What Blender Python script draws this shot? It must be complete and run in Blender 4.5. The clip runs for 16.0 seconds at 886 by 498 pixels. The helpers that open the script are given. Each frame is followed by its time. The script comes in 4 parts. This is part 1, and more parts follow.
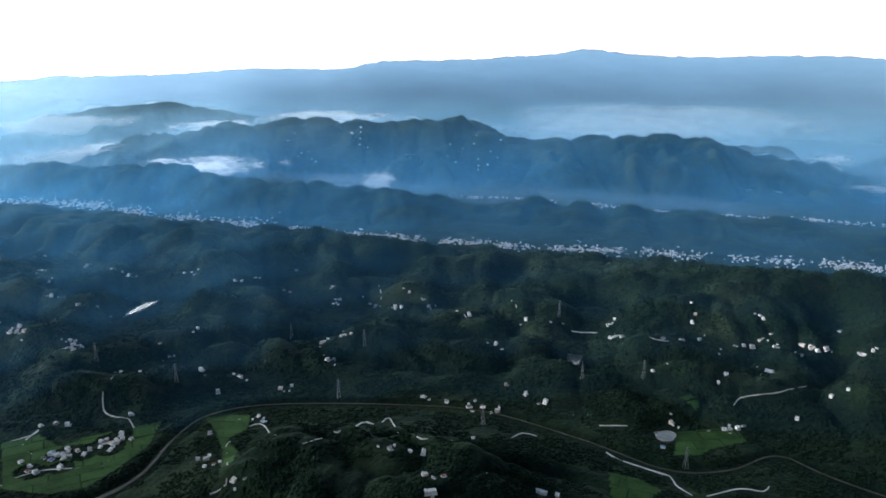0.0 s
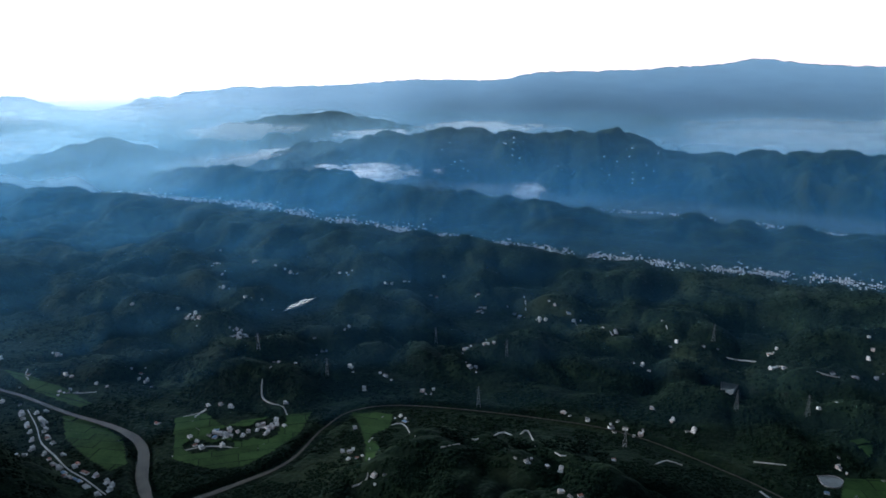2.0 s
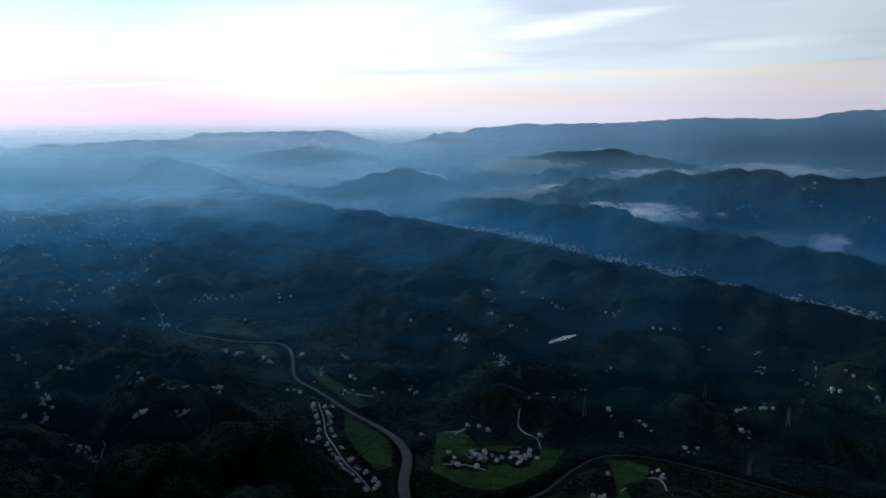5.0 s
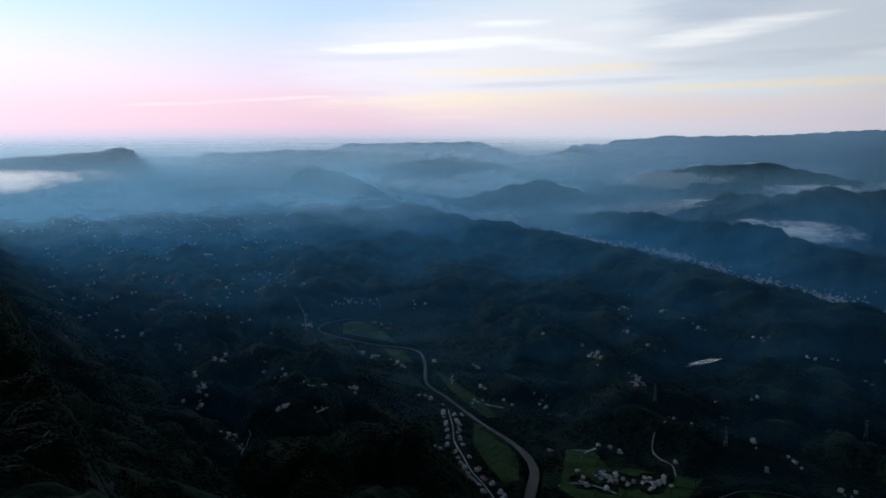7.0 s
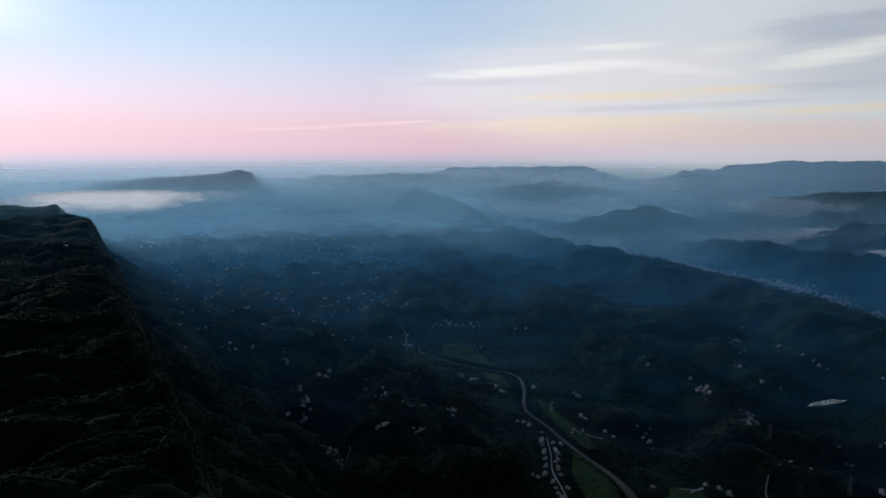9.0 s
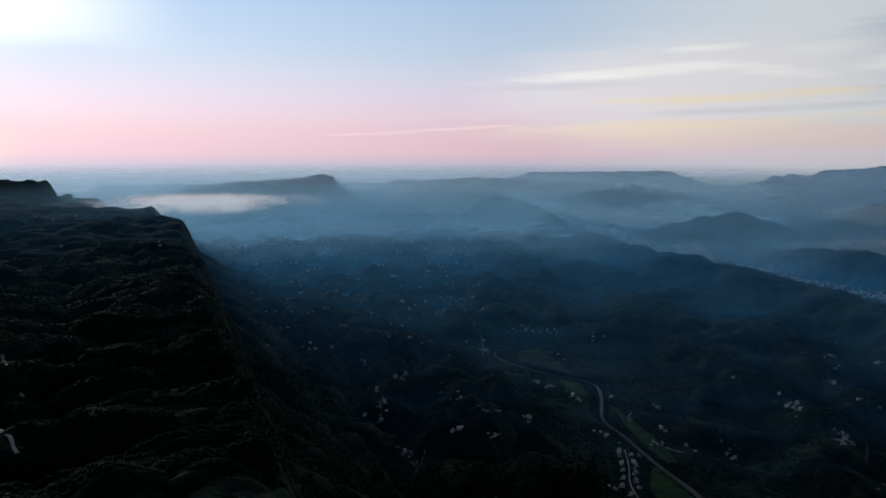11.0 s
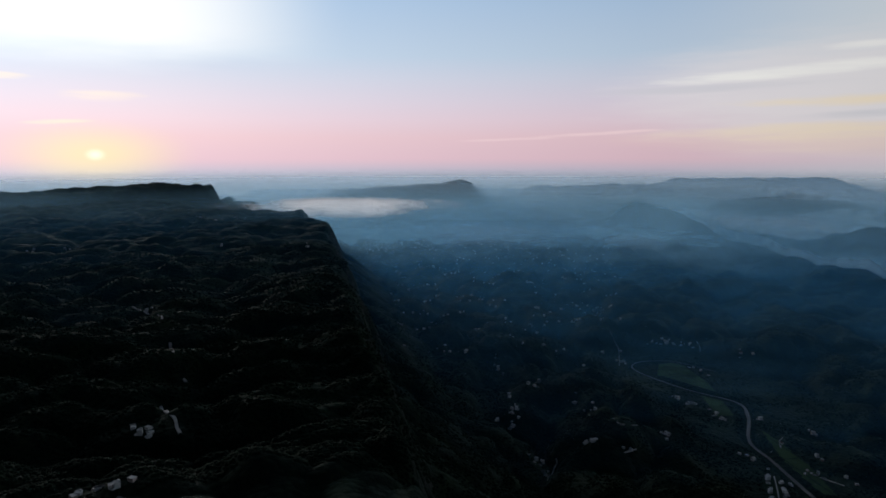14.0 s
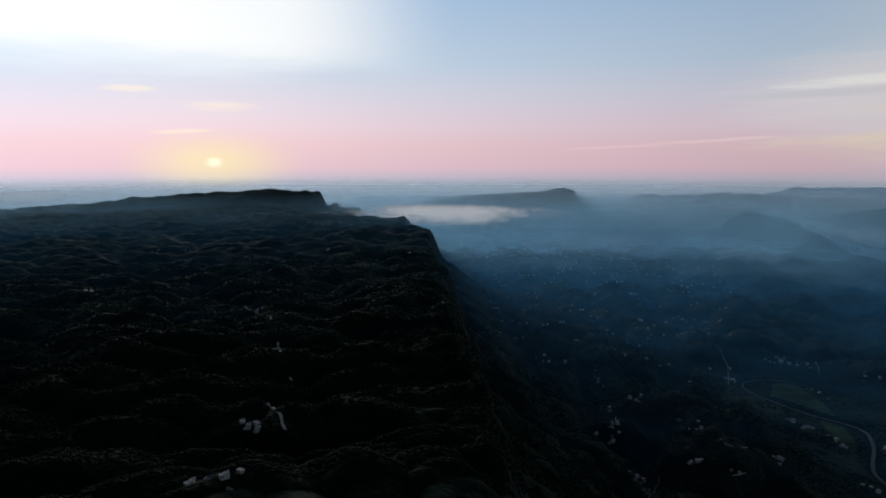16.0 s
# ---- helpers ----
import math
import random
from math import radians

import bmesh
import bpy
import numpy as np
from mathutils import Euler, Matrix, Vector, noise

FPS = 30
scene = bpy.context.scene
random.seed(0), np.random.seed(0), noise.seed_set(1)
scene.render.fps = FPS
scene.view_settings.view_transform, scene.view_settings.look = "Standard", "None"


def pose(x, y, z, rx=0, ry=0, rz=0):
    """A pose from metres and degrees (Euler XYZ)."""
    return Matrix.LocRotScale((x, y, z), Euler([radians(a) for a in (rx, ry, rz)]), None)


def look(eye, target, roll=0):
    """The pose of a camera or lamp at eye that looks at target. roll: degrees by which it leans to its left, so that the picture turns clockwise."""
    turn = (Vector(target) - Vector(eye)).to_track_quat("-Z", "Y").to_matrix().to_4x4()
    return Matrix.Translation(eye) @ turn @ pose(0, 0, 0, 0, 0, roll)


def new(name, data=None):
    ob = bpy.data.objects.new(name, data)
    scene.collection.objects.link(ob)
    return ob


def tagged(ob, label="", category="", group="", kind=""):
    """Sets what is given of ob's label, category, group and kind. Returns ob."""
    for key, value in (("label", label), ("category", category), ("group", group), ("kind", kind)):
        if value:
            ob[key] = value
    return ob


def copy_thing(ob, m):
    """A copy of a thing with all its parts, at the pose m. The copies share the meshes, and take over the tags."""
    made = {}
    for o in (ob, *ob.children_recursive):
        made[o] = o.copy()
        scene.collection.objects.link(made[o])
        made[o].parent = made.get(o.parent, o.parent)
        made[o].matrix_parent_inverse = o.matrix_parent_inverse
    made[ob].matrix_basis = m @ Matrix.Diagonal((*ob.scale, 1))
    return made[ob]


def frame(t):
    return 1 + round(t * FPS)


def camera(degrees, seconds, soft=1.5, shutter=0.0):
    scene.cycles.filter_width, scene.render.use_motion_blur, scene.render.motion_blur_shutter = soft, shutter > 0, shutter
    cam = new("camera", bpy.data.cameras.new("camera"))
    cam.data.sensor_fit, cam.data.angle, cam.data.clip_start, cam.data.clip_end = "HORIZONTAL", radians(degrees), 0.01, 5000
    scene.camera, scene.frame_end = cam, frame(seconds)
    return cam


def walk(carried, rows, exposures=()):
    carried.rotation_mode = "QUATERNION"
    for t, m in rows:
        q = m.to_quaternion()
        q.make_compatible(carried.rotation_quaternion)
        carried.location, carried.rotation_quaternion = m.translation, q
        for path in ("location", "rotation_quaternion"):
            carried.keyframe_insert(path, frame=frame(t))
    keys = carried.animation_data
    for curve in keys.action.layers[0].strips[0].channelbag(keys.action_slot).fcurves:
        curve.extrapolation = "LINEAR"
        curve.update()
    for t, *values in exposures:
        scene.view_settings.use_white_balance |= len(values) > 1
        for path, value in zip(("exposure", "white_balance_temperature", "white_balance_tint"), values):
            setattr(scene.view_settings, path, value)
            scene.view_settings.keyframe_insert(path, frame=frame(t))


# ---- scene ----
cam = camera(64.31, 16.0, soft=1.7)
PATH = (
    (0.0, 75.22, -0.06, 1.10),
    (0.5, 75.25, -0.07, 3.06),
    (1.0, 75.32, -0.09, 5.09),
    (1.5, 75.61, -0.01, 9.01),
    (2.0, 76.07, 0.10, 13.36),
    (2.5, 76.64, 0.16, 16.94),
    (3.0, 77.52, 0.16, 21.55),
    (3.5, 78.41, 0.11, 25.47),
    (4.0, 78.87, 0.03, 28.23),
    (4.5, 79.03, -0.02, 31.91),
    (7.0, 79.92, -0.07, 46.64),
    (7.5, 80.73, -0.07, 48.90),
    (8.0, 80.87, -0.09, 51.08),
    (8.5, 81.24, -0.12, 53.06),
    (9.0, 81.81, -0.14, 55.02),
    (11.5, 82.13, -0.05, 62.89),
    (12.0, 82.17, -0.03, 64.56),
    (12.5, 82.20, 0.00, 66.34),
    (13.0, 82.30, 0.01, 68.28),
    (13.5, 82.45, 0.02, 70.47),
    (14.0, 82.62, 0.07, 72.44),
    (14.5, 82.79, 0.12, 74.64),
    (15.0, 82.95, 0.08, 76.95),
    (15.5, 83.11, 0.02, 78.89),
    (16.0, 83.25, -0.02, 80.65),
)
EYE = 400.0
RIVER = ((620, 420), (394, 611), (342, 668), (279, 641), (216, 642), (141, 702), (37, 766), (-72, 781), (-224, 779), (-291, 752), (-311, 699), (-317, 626),
         (-341, 582), (-400, 520), (-446, 551), (-491, 613), (-545, 644), (-636, 664), (-719, 687), (-781, 703), (-859, 768), (-917, 793), (-998, 755), (-1119, 735),
         (-1165, 770), (-1150, 835), (-1060, 872))
TOWN = ((1000, 1290), (792, 1383), (587, 1441), (364, 1505), (119, 1539), (-144, 1623), (-440, 1736), (-766, 1830), (-1058, 1952), (-1308, 2013), (-1700, 2120))
# flat fields and hamlets: centre, half widths
FLATS = ((-470, 690, 110, 70), (-400, 640, 70, 60), (-240, 700, 60, 50), (-560, 590, 90, 50), (-640, 610, 120, 50), (-900, 860, 130, 70), (-830, 660, 90, 40), (270, 700, 70, 40), (90, 1500, 200, 90),
         (-500, 1050, 60, 130), (160, 882, 26, 24), (236, 706, 26, 20))
BACK_TOWN = ((1500, 1640), (1081, 1770), (946, 1814), (752, 1881), (548, 1969), (323, 2066), (74, 2124), (-209, 2185), (-486, 2423))
RIDGES = []
# near ridge
RIDGES.append((200, ((600, 955, 111), (430, 1045, 96), (285, 1165, 75), (135, 1235, 66), (-60, 1300, 67), (-280, 1370, 70), (-450, 1410, 69), (-645, 1485, 69), (-850, 1565, 66), (-1085, 1620, 65), (-1310, 1705, 67), (-1555, 1760, 67), (-1895, 1855, 53), (-2205, 2030, 29), (-2510, 2065, 48), (-2810, 2090, 110), (-2990, 2095, 144), (-3190, 2070, 179), (-3390, 2030, 176), (-3650, 1975, 126))))
# town ridge
RIDGES.append((190, ((970, 1565, 34), (885, 1615, 27), (795, 1650, 43), (715, 1685, 32), (605, 1725, 52), (530, 1750, 34), (440, 1785, 47), (385, 1800, 29), (320, 1820, 51), (270, 1830, 36), (215, 1850, 55), (80, 1860, 31), (-90, 1890, 46), (-260, 1920, 67), (-425, 1955, 75), (-545, 1985, 73), (-630, 2005, 72), (-720, 2055, 86), (-905, 2135, 99), (-1115, 2180, 76), (-1335, 2255, 85), (-1525, 2325, 65), (-1790, 2410, 25), (-2065, 2445, -12))))
# peak ridge
RIDGES.append((420, ((-1410, 2650, 75), (-1090, 2630, 146), (-810, 2680, 172), (-585, 2690, 197), (-425, 2715, 178), (-320, 2730, 188), (-155, 2695, 181), (0, 2700, 200), (90, 2650, 160), (230, 2590, 125), (480, 2505, 139), (685, 2455, 160), (840, 2405, 150), (1030, 2390, 93), (1205, 2360, 74), (1350, 2340, 29))))
# back ridge
RIDGES.append((250, ((1050, 2755, 97), (1165, 2710, 90), (1255, 2670, 78), (1300, 2650, 49))))
# right hill
RIDGES.append((200, ((1650, 2740, 60), (1595, 2775, 22), (1565, 2790, -25))))
# left hill
RIDGES.append((500, ((-2020, 3100, 88), (-1795, 3180, 175), (-1565, 3240, 206), (-1365, 3330, 225), (-1160, 3410, 184), (-985, 3465, 149))))
# left knoll
RIDGES.append((260, ((-2250, 2415, 88), (-2160, 2495, 120), (-2065, 2575, 146), (-1955, 2660, 109), (-1880, 2710, 77))))
# mist hill
RIDGES.append((260, ((-3150, 2385, 139), (-3050, 2585, 185), (-2895, 2830, 217), (-2730, 2925, 184), (-2525, 2970, 146))))
# mist spur
RIDGES.append((220, ((-2835, 2220, 96), (-2520, 2355, 57), (-2100, 2480, -17))))
# far bench
RIDGES.append((200, ((-4040, 1870, 223), (-3850, 2330, 238), (-3585, 2800, 230), (-3280, 3155, 208), (-3045, 3315, 164))))
# far cone
RIDGES.append((180, ((-2865, 3470, 161), (-2770, 3610, 227), (-2685, 3675, 269), (-2595, 3735, 227), (-2425, 3790, 178))))
# middle range
RIDGES.append((330, ((-975, 4290, 242), (-715, 4390, 306), (-380, 4485, 362), (-100, 4500, 339), (75, 4400, 274), (240, 4295, 195))))
# far range
RIDGES.append((350, ((2385, 4110, 430), (1960, 4325, 444), (1655, 4485, 438), (1220, 4645, 449), (840, 4725, 485), (520, 4770, 447), (-35, 4800, 421), (-440, 4780, 414), (-775, 4760, 363), (-1305, 4650, 363), (-1795, 4495, 333), (-2280, 4270, 322), (-2605, 4080, 291), (-2290, 4275, 329), (-2620, 4080, 297))))
# table hill
RIDGES.append((170, ((-4000, 2760, 237), (-3945, 2835, 268), (-3370, 3500, 280), (-3275, 3590, 243))))
# cloud mesa
RIDGES.append((120, ((-4195, 435, 161), (-4160, 700, 213), (-4105, 985, 236), (-4035, 1240, 248), (-3990, 1375, 274), (-3970, 1425, 257), (-3955, 1480, 193), (-3910, 1535, 134))))
HOUSES = {}
HOUSES['hamlet'] = ((-472, 716), (-425, 625), (-435, 628), (-404, 634), (-421, 657), (-416, 660), (-413, 666), (-404, 667), (-442, 718), (-458, 722), (-383, 675), (-383, 689), (-370, 677), (-373, 690), (-372, 701), (-369, 669), (-392, 670), (-393, 660), (-379, 740))
HOUSES['north_slope'] = ((-598, 1048), (-571, 1051), (-637, 947), (-645, 944), (-611, 925), (-541, 914), (-533, 908), (-530, 896), (-702, 1150), (-837, 1369), (-751, 1214), (-685, 1247), (-606, 1217), (-588, 1203), (-390, 1180), (-470, 1206), (-359, 1201), (-371, 945), (-401, 909), (-428, 824), (-329, 836), (-279, 838), (-297, 802), (-222, 817), (-230, 745), (-221, 731), (-274, 705), (-258, 647), (-205, 575), (-246, 636), (-267, 648))
HOUSES['middle_slope'] = ((-298, 1260), (-293, 1184), (-205, 1117), (-195, 1125), (-145, 1130), (-135, 1127), (-96, 1061), (-86, 1056), (-52, 1092), (-44, 1081), (-77, 1116), (-211, 1152), (-191, 937), (-161, 936), (-171, 871), (-167, 896), (-39, 799), (20, 687), (-63, 608), (-30, 611), (-27, 564), (-10, 561), (-21, 539), (82, 584), (-11, 788), (17, 780), (34, 779), (51, 770), (88, 803), (110, 782), (65, 829), (57, 924))
HOUSES['east_slope'] = ((20, 1015), (105, 993), (139, 974), (233, 976), (221, 965), (225, 928), (216, 923), (231, 918), (276, 884), (304, 889), (336, 913), (332, 938), (339, 947), (422, 919), (376, 891), (387, 890), (398, 889), (409, 892), (422, 877), (459, 876), (463, 864), (468, 857), (480, 859), (518, 900), (519, 840), (528, 839), (516, 845), (248, 822), (331, 800), (396, 829), (399, 827), (317, 786), (434, 751), (385, 726), (303, 720), (318, 721), (224, 684), (247, 734))
HOUSES['river_bend'] = ((-1230, 855), (-1222, 873), (-1200, 894), (-1109, 856), (-1075, 847), (-1045, 840), (-959, 713), (-926, 718), (-896, 724), (-876, 723), (-859, 719), (-798, 579), (-1181, 731), (-1176, 744), (-1077, 966), (-758, 738), (-707, 748), (-650, 737), (-680, 706), (-671, 714), (-842, 775), (-771, 806), (-621, 790), (-598, 772), (-644, 944), (-643, 964), (-534, 905), (-514, 874), (-686, 981), (-754, 958), (-657, 1076), (-742, 664), (-727, 663), (-508, 664), (-932, 713))
HOUSES['west_valley'] = ((-1244, 440), (-1019, 468), (-1016, 478), (-1152, 479), (-1174, 479), (-1226, 493), (-942, 406), (-938, 412), (-934, 380), (-913, 396), (-782, 372), (-783, 381), (-754, 371), (-781, 443), (-775, 450), (-753, 491), (-891, 518), (-1052, 503), (-807, 575), (-946, 515), (-1238, 851), (-1226, 873), (-1210, 883), (-1187, 912), (-1094, 953), (-1162, 649), (-961, 711), (-990, 423), (-601, 564))
HOUSES['plateau'] = ((-558, -58), (-546, -57), (-551, -64), (-430, -73), (-423, -63), (-427, -84), (-1810, -345), (-1809, -410), (-1662, 0), (-1154, -365), (-2442, -65), (-2442, -17), (-2582, 47), (-1492, 173), (-1029, -102))
LANES = []
LANES.append(((-446, 601), (-439, 616), (-420, 629), (-391, 633), (-363, 636), (-361, 651)))
LANES.append(((-487, 685), (-470, 699), (-470, 709), (-472, 684), (-465, 671), (-447, 659), (-432, 649)))
LANES.append(((-426, 799), (-425, 782), (-426, 773), (-418, 754), (-410, 744), (-395, 737), (-380, 734), (-364, 715)))
LANES.append(((-226, 568), (-215, 573), (-213, 580), (-237, 652), (-246, 672), (-245, 685)))
LANES.append(((-234, 719), (-224, 726), (-208, 705), (-181, 636)))
LANES.append(((-125, 655), (-117, 658), (-107, 724), (-87, 720), (-76, 739), (-61, 682)))
LANES.append(((-38, 631), (-25, 628), (-3, 675)))
LANES.append(((-148, 610), (-131, 622)))
LANES.append(((62, 698), (76, 712), (91, 706)))
LANES.append(((163, 681), (174, 657), (194, 642), (215, 628), (216, 611), (226, 592)))
LANES.append(((322, 748), (335, 762), (354, 761), (376, 762), (394, 771), (423, 787)))
LANES.append(((225, 928), (245, 916), (258, 880), (280, 876)))
LANES.append(((169, 969), (193, 964), (207, 957)))
LANES.append(((239, 591), (276, 605), (296, 600), (305, 608)))
LANES.append(((-57, 1096), (-42, 1083), (-36, 1040)))
LANES.append(((-135, 1175), (-127, 1142), (-126, 1128)))
LANES.append(((165, 730), (196, 726)))
LANES.append(((12, 1018), (17, 1002)))
LANES.append(((88, 1059), (94, 1019)))
LANES.append(((-681, 654), (-639, 622), (-606, 593), (-571, 573), (-535, 552), (-503, 539), (-466, 522)))
LANES.append(((-743, 705), (-743, 722), (-763, 738), (-773, 753)))
LANES.append(((-691, 701), (-669, 705), (-632, 715)))
LANES.append(((-802, 494), (-783, 495), (-794, 527)))
LANES.append(((-1168, 916), (-1196, 936), (-1228, 953)))
LANES.append(((-748, 478), (-754, 500)))
LANES.append(((-728, 361), (-783, 397), (-787, 404), (-797, 407)))
LANES.append(((-1303, 786), (-1269, 778), (-1241, 772), (-1150, 719)))
LANES.append(((-933, 397), (-938, 407), (-968, 423)))
LANES.append(((-1075, -125), (-1032, -106), (-979, -84), (-910, -73)))
LANES.append(((-813, -59), (-805, -58), (-725, -50)))
LANES.append(((-623, -55), (-580, -47), (-563, -40), (-549, -38), (-540, -35)))
LANES.append(((-697, -40), (-691, -37)))
FIELDS = []
FIELDS.append(((-497, 682), (-464, 700), (-426, 677), (-411, 696), (-363, 717), (-339, 733), (-330, 680), (-341, 634), (-359, 596), (-392, 585), (-442, 594)))  # hamlet paddy
FIELDS.append(((-298, 751), (-239, 747), (-232, 711), (-248, 689), (-227, 662), (-213, 603), (-226, 603), (-249, 667), (-268, 703)))  # bend paddy
FIELDS.append(((-639, 661), (-600, 665), (-526, 629), (-482, 577), (-492, 558), (-537, 577), (-588, 606)))  # street paddy
FIELDS.append(((-1134, 793), (-1138, 843), (-1002, 809), (-959, 792), (-1079, 753)))  # loop paddy
FIELDS.append(((-958, 755), (-922, 774), (-862, 746), (-867, 715)))  # loop meadow
FIELDS.append(((-813, 747), (-765, 739), (-688, 720), (-615, 689), (-626, 674), (-723, 702)))  # bank meadow
FIELDS.append(((248, 718), (317, 726), (320, 694), (275, 678), (258, 664), (229, 666)))  # pond meadow
FIELDS.append(((154, 633), (183, 622), (201, 599), (182, 580), (137, 535)))  # south meadow
FIELDS.append(((262, 764), (282, 774), (290, 763), (281, 745), (271, 757)))  # hill meadow
PONDS = []
PONDS.append(((155, 908), (174, 909), (174, 900), (150, 843)))  # upper pond
PONDS.append(((223, 714), (238, 718), (246, 711), (238, 696), (225, 697)))  # small pond
PONDS.append(((-534, 1058), (-514, 1115), (-512, 1153), (-521, 1160), (-527, 1132), (-537, 1087)))  # long lake
PYLONS = ((-247, 990), (-127, 917), (-349, 805), (-144, 795), (32, 731), (238, 650), (236, 818), (160, 821), (154, 991), (-472, 851))
# banks of mist: both ends, lowest and highest level, thickness
NORTH_MISTS = (
    (-1138, 2135, -546, 2357, 12, 120, 1.00),
    (-1003, 2180, -717, 2290, 34, 112, 0.70),
    (1219, 2586, 1437, 2472, 10, 98, 0.90),
    (1107, 2050, 1334, 1910, 31, 73, 0.50),
    (783, 2194, 1056, 2076, 0, 38, 0.50),
    (-972, 2996, -219, 3142, 127, 210, 0.70),
    (-1166, 2818, -726, 2962, 116, 184, 0.70),
    (-1478, 2702, -1224, 2826, 39, 114, 0.70),
    (-24, 3799, 2037, 3207, -32, 225, 0.70),
    (-21, 3299, 1542, 2917, -12, 197, 0.45),
    (-321, 2236, -174, 2253, -10, 84, 1.00),
    (-625, 2213, -51, 2299, -27, 73, 0.15))
WEST_MISTS = (
    (-2979, -66, -2792, 1039, 140, 250, 1.00),
    (-2959, 13, -2796, 970, 158, 244, 1.00),
    (-3356, 1885, -3143, 2222, 98, 239, 0.42),
    (-3113, 2072, -2851, 2419, 41, 155, 0.54),
    (-2925, 2518, -2480, 2957, 165, 292, 0.48),
    (-2614, 2327, -2002, 2870, 26, 203, 0.42),
    (-2549, 2818, -2068, 3187, 142, 263, 0.36),
    (-2922, 2102, -2472, 2616, -23, 178, 0.36),
    (-3076, 1194, -2678, 1927, -43, 142, 0.12),
    (-3031, 647, -2654, 1601, -44, 126, 0.12),
    (-2549, 1483, -2394, 1722, -22, 109, 0.21),
    (-1511, 2533, -1149, 2716, 31, 128, 0.54),
    (-2890, 1974, -2253, 2678, -69, 163, 0.36),
    (-3279, -2017, -3745, -892, 212, 294, 0.30),
    (-1806, 2268, -826, 2779, -81, 129, 0.30),
    (-1964, 2775, -1260, 3157, 80, 202, 0.36))
walk(cam, [(t, pose(0, 0, EYE, rx, ry, rz)) for t, rx, ry, rz in PATH],
     exposures=[(0.0, -0.33, 6650, 10), (1.0, -0.48, 6600, 10), (1.5, -0.62, 6500, 10), (2.0, -0.9, 6300, 10), (2.5, -1.2, 6100, 10), (3.0, -1.6, 5900, 9), (3.5, -1.95, 5850, 9), (4.5, -2.15, 5850, 9), (7.0, -2.48, 6100, 10), (9.0, -2.75, 6300, 11), (12.5, -2.9, 6450, 11), (16.0, -3.15, 6500, 11)])
scene.cycles.transparent_max_bounces = 64

# ---- light: sunrise behind thin cloud ----
SUN_AZ, SUN_EL = 98.5, 5.0      # degrees left of north, degrees up
world = bpy.data.worlds.new("sunrise_sky")
scene.world = world
world.use_nodes = True


class Nodes:
    """Short forms for building node trees."""

    def __init__(self, tree):
        self.tree = tree
        tree.nodes.clear()

    def add(self, kind, **values):
        node = self.tree.nodes.new(kind)
        for key, value in values.items():
            node.inputs[key].default_value = value
        return node

    def link(self, a, b):
        self.tree.links.new(a, b)

    def plug(self, value, socket):
        if isinstance(value, (int, float)):
            socket.default_value = value
        elif isinstance(value, tuple):
            socket.default_value = (*value, 1.0) if len(value) == 3 and len(socket.default_value) == 4 else value
        else:
            self.link(value, socket)

    def math(self, operation, a, b=0.0, c=0.0):
        node = self.tree.nodes.new("ShaderNodeMath")
        node.operation = operation
        for k, v in enumerate((a, b, c)):
            self.plug(v, node.inputs[k])
        return node.outputs[0]

    def smooth(self, value, lo, hi, to_lo=0.0, to_hi=1.0):
        node = self.tree.nodes.new("ShaderNodeMapRange")
        node.interpolation_type = "SMOOTHSTEP"
        for k, v in enumerate((value, lo, hi, to_lo, to_hi)):
            self.plug(v, node.inputs[k])
        return node.outputs[0]

    def mix(self, factor, a, b, blend="MIX"):
        node = self.tree.nodes.new("ShaderNodeMix")
        node.data_type, node.blend_type = "RGBA", blend
        self.plug(factor, node.inputs[0])
        self.plug(a, node.inputs[6])
        self.plug(b, node.inputs[7])
        return node.outputs[2]

    def noise(self, vector, scale, detail=4.0, rough=0.55):
        node = self.tree.nodes.new("ShaderNodeTexNoise")
        if vector is not None:
            self.link(vector, node.inputs["Vector"])
        node.inputs["Scale"].default_value, node.inputs["Detail"].default_value = scale, detail
        node.inputs["Roughness"].default_value = rough
        return node.outputs["Fac"]

    def ramp(self, value, stops):
        node = self.tree.nodes.new("ShaderNodeValToRGB")
        self.link(value, node.inputs[0])
        e = node.color_ramp.elements
        e[0].position, e[0].color = stops[0][0], (*stops[0][1], 1)
        e[1].position, e[1].color = stops[-1][0], (*stops[-1][1], 1)
        for at, colour in stops[1:-1]:
            e.new(at).color = (*colour, 1)
        return node.outputs[0]

    def scaled(self, vector, scale):
        node = self.tree.nodes.new("ShaderNodeMapping")
        self.link(vector, node.inputs["Vector"])
        node.inputs["Scale"].default_value = scale
        return node.outputs[0]

    def combine(self, x, y, z):
        node = self.tree.nodes.new("ShaderNodeCombineXYZ")
        for k, v in enumerate((x, y, z)):
            self.plug(v, node.inputs[k])
        return node.outputs[0]


n = Nodes(world.node_tree)
way = n.add("ShaderNodeTexCoord").outputs["Generated"]
split = n.add("ShaderNodeSeparateXYZ")
n.link(way, split.inputs[0])
up = split.outputs[2]
flat_x = n.math("MULTIPLY", split.outputs[0], -1.0)
azimuth = n.math("MULTIPLY", n.math("ARCTAN2", flat_x, split.outputs[1]), 57.2958)   # degrees left of north
height = n.math("MULTIPLY", n.math("ARCSINE", up), 57.2958)
sky = n.tree.nodes.new("ShaderNodeTexSky")
sky.sky_type, sky.sun_disc = "NISHITA", False
sky.sun_elevation, sky.sun_rotation = radians(SUN_EL), radians(-SUN_AZ)
sky.air_density, sky.dust_density, sky.ozone_density = 1.0, 2.5, 1.5
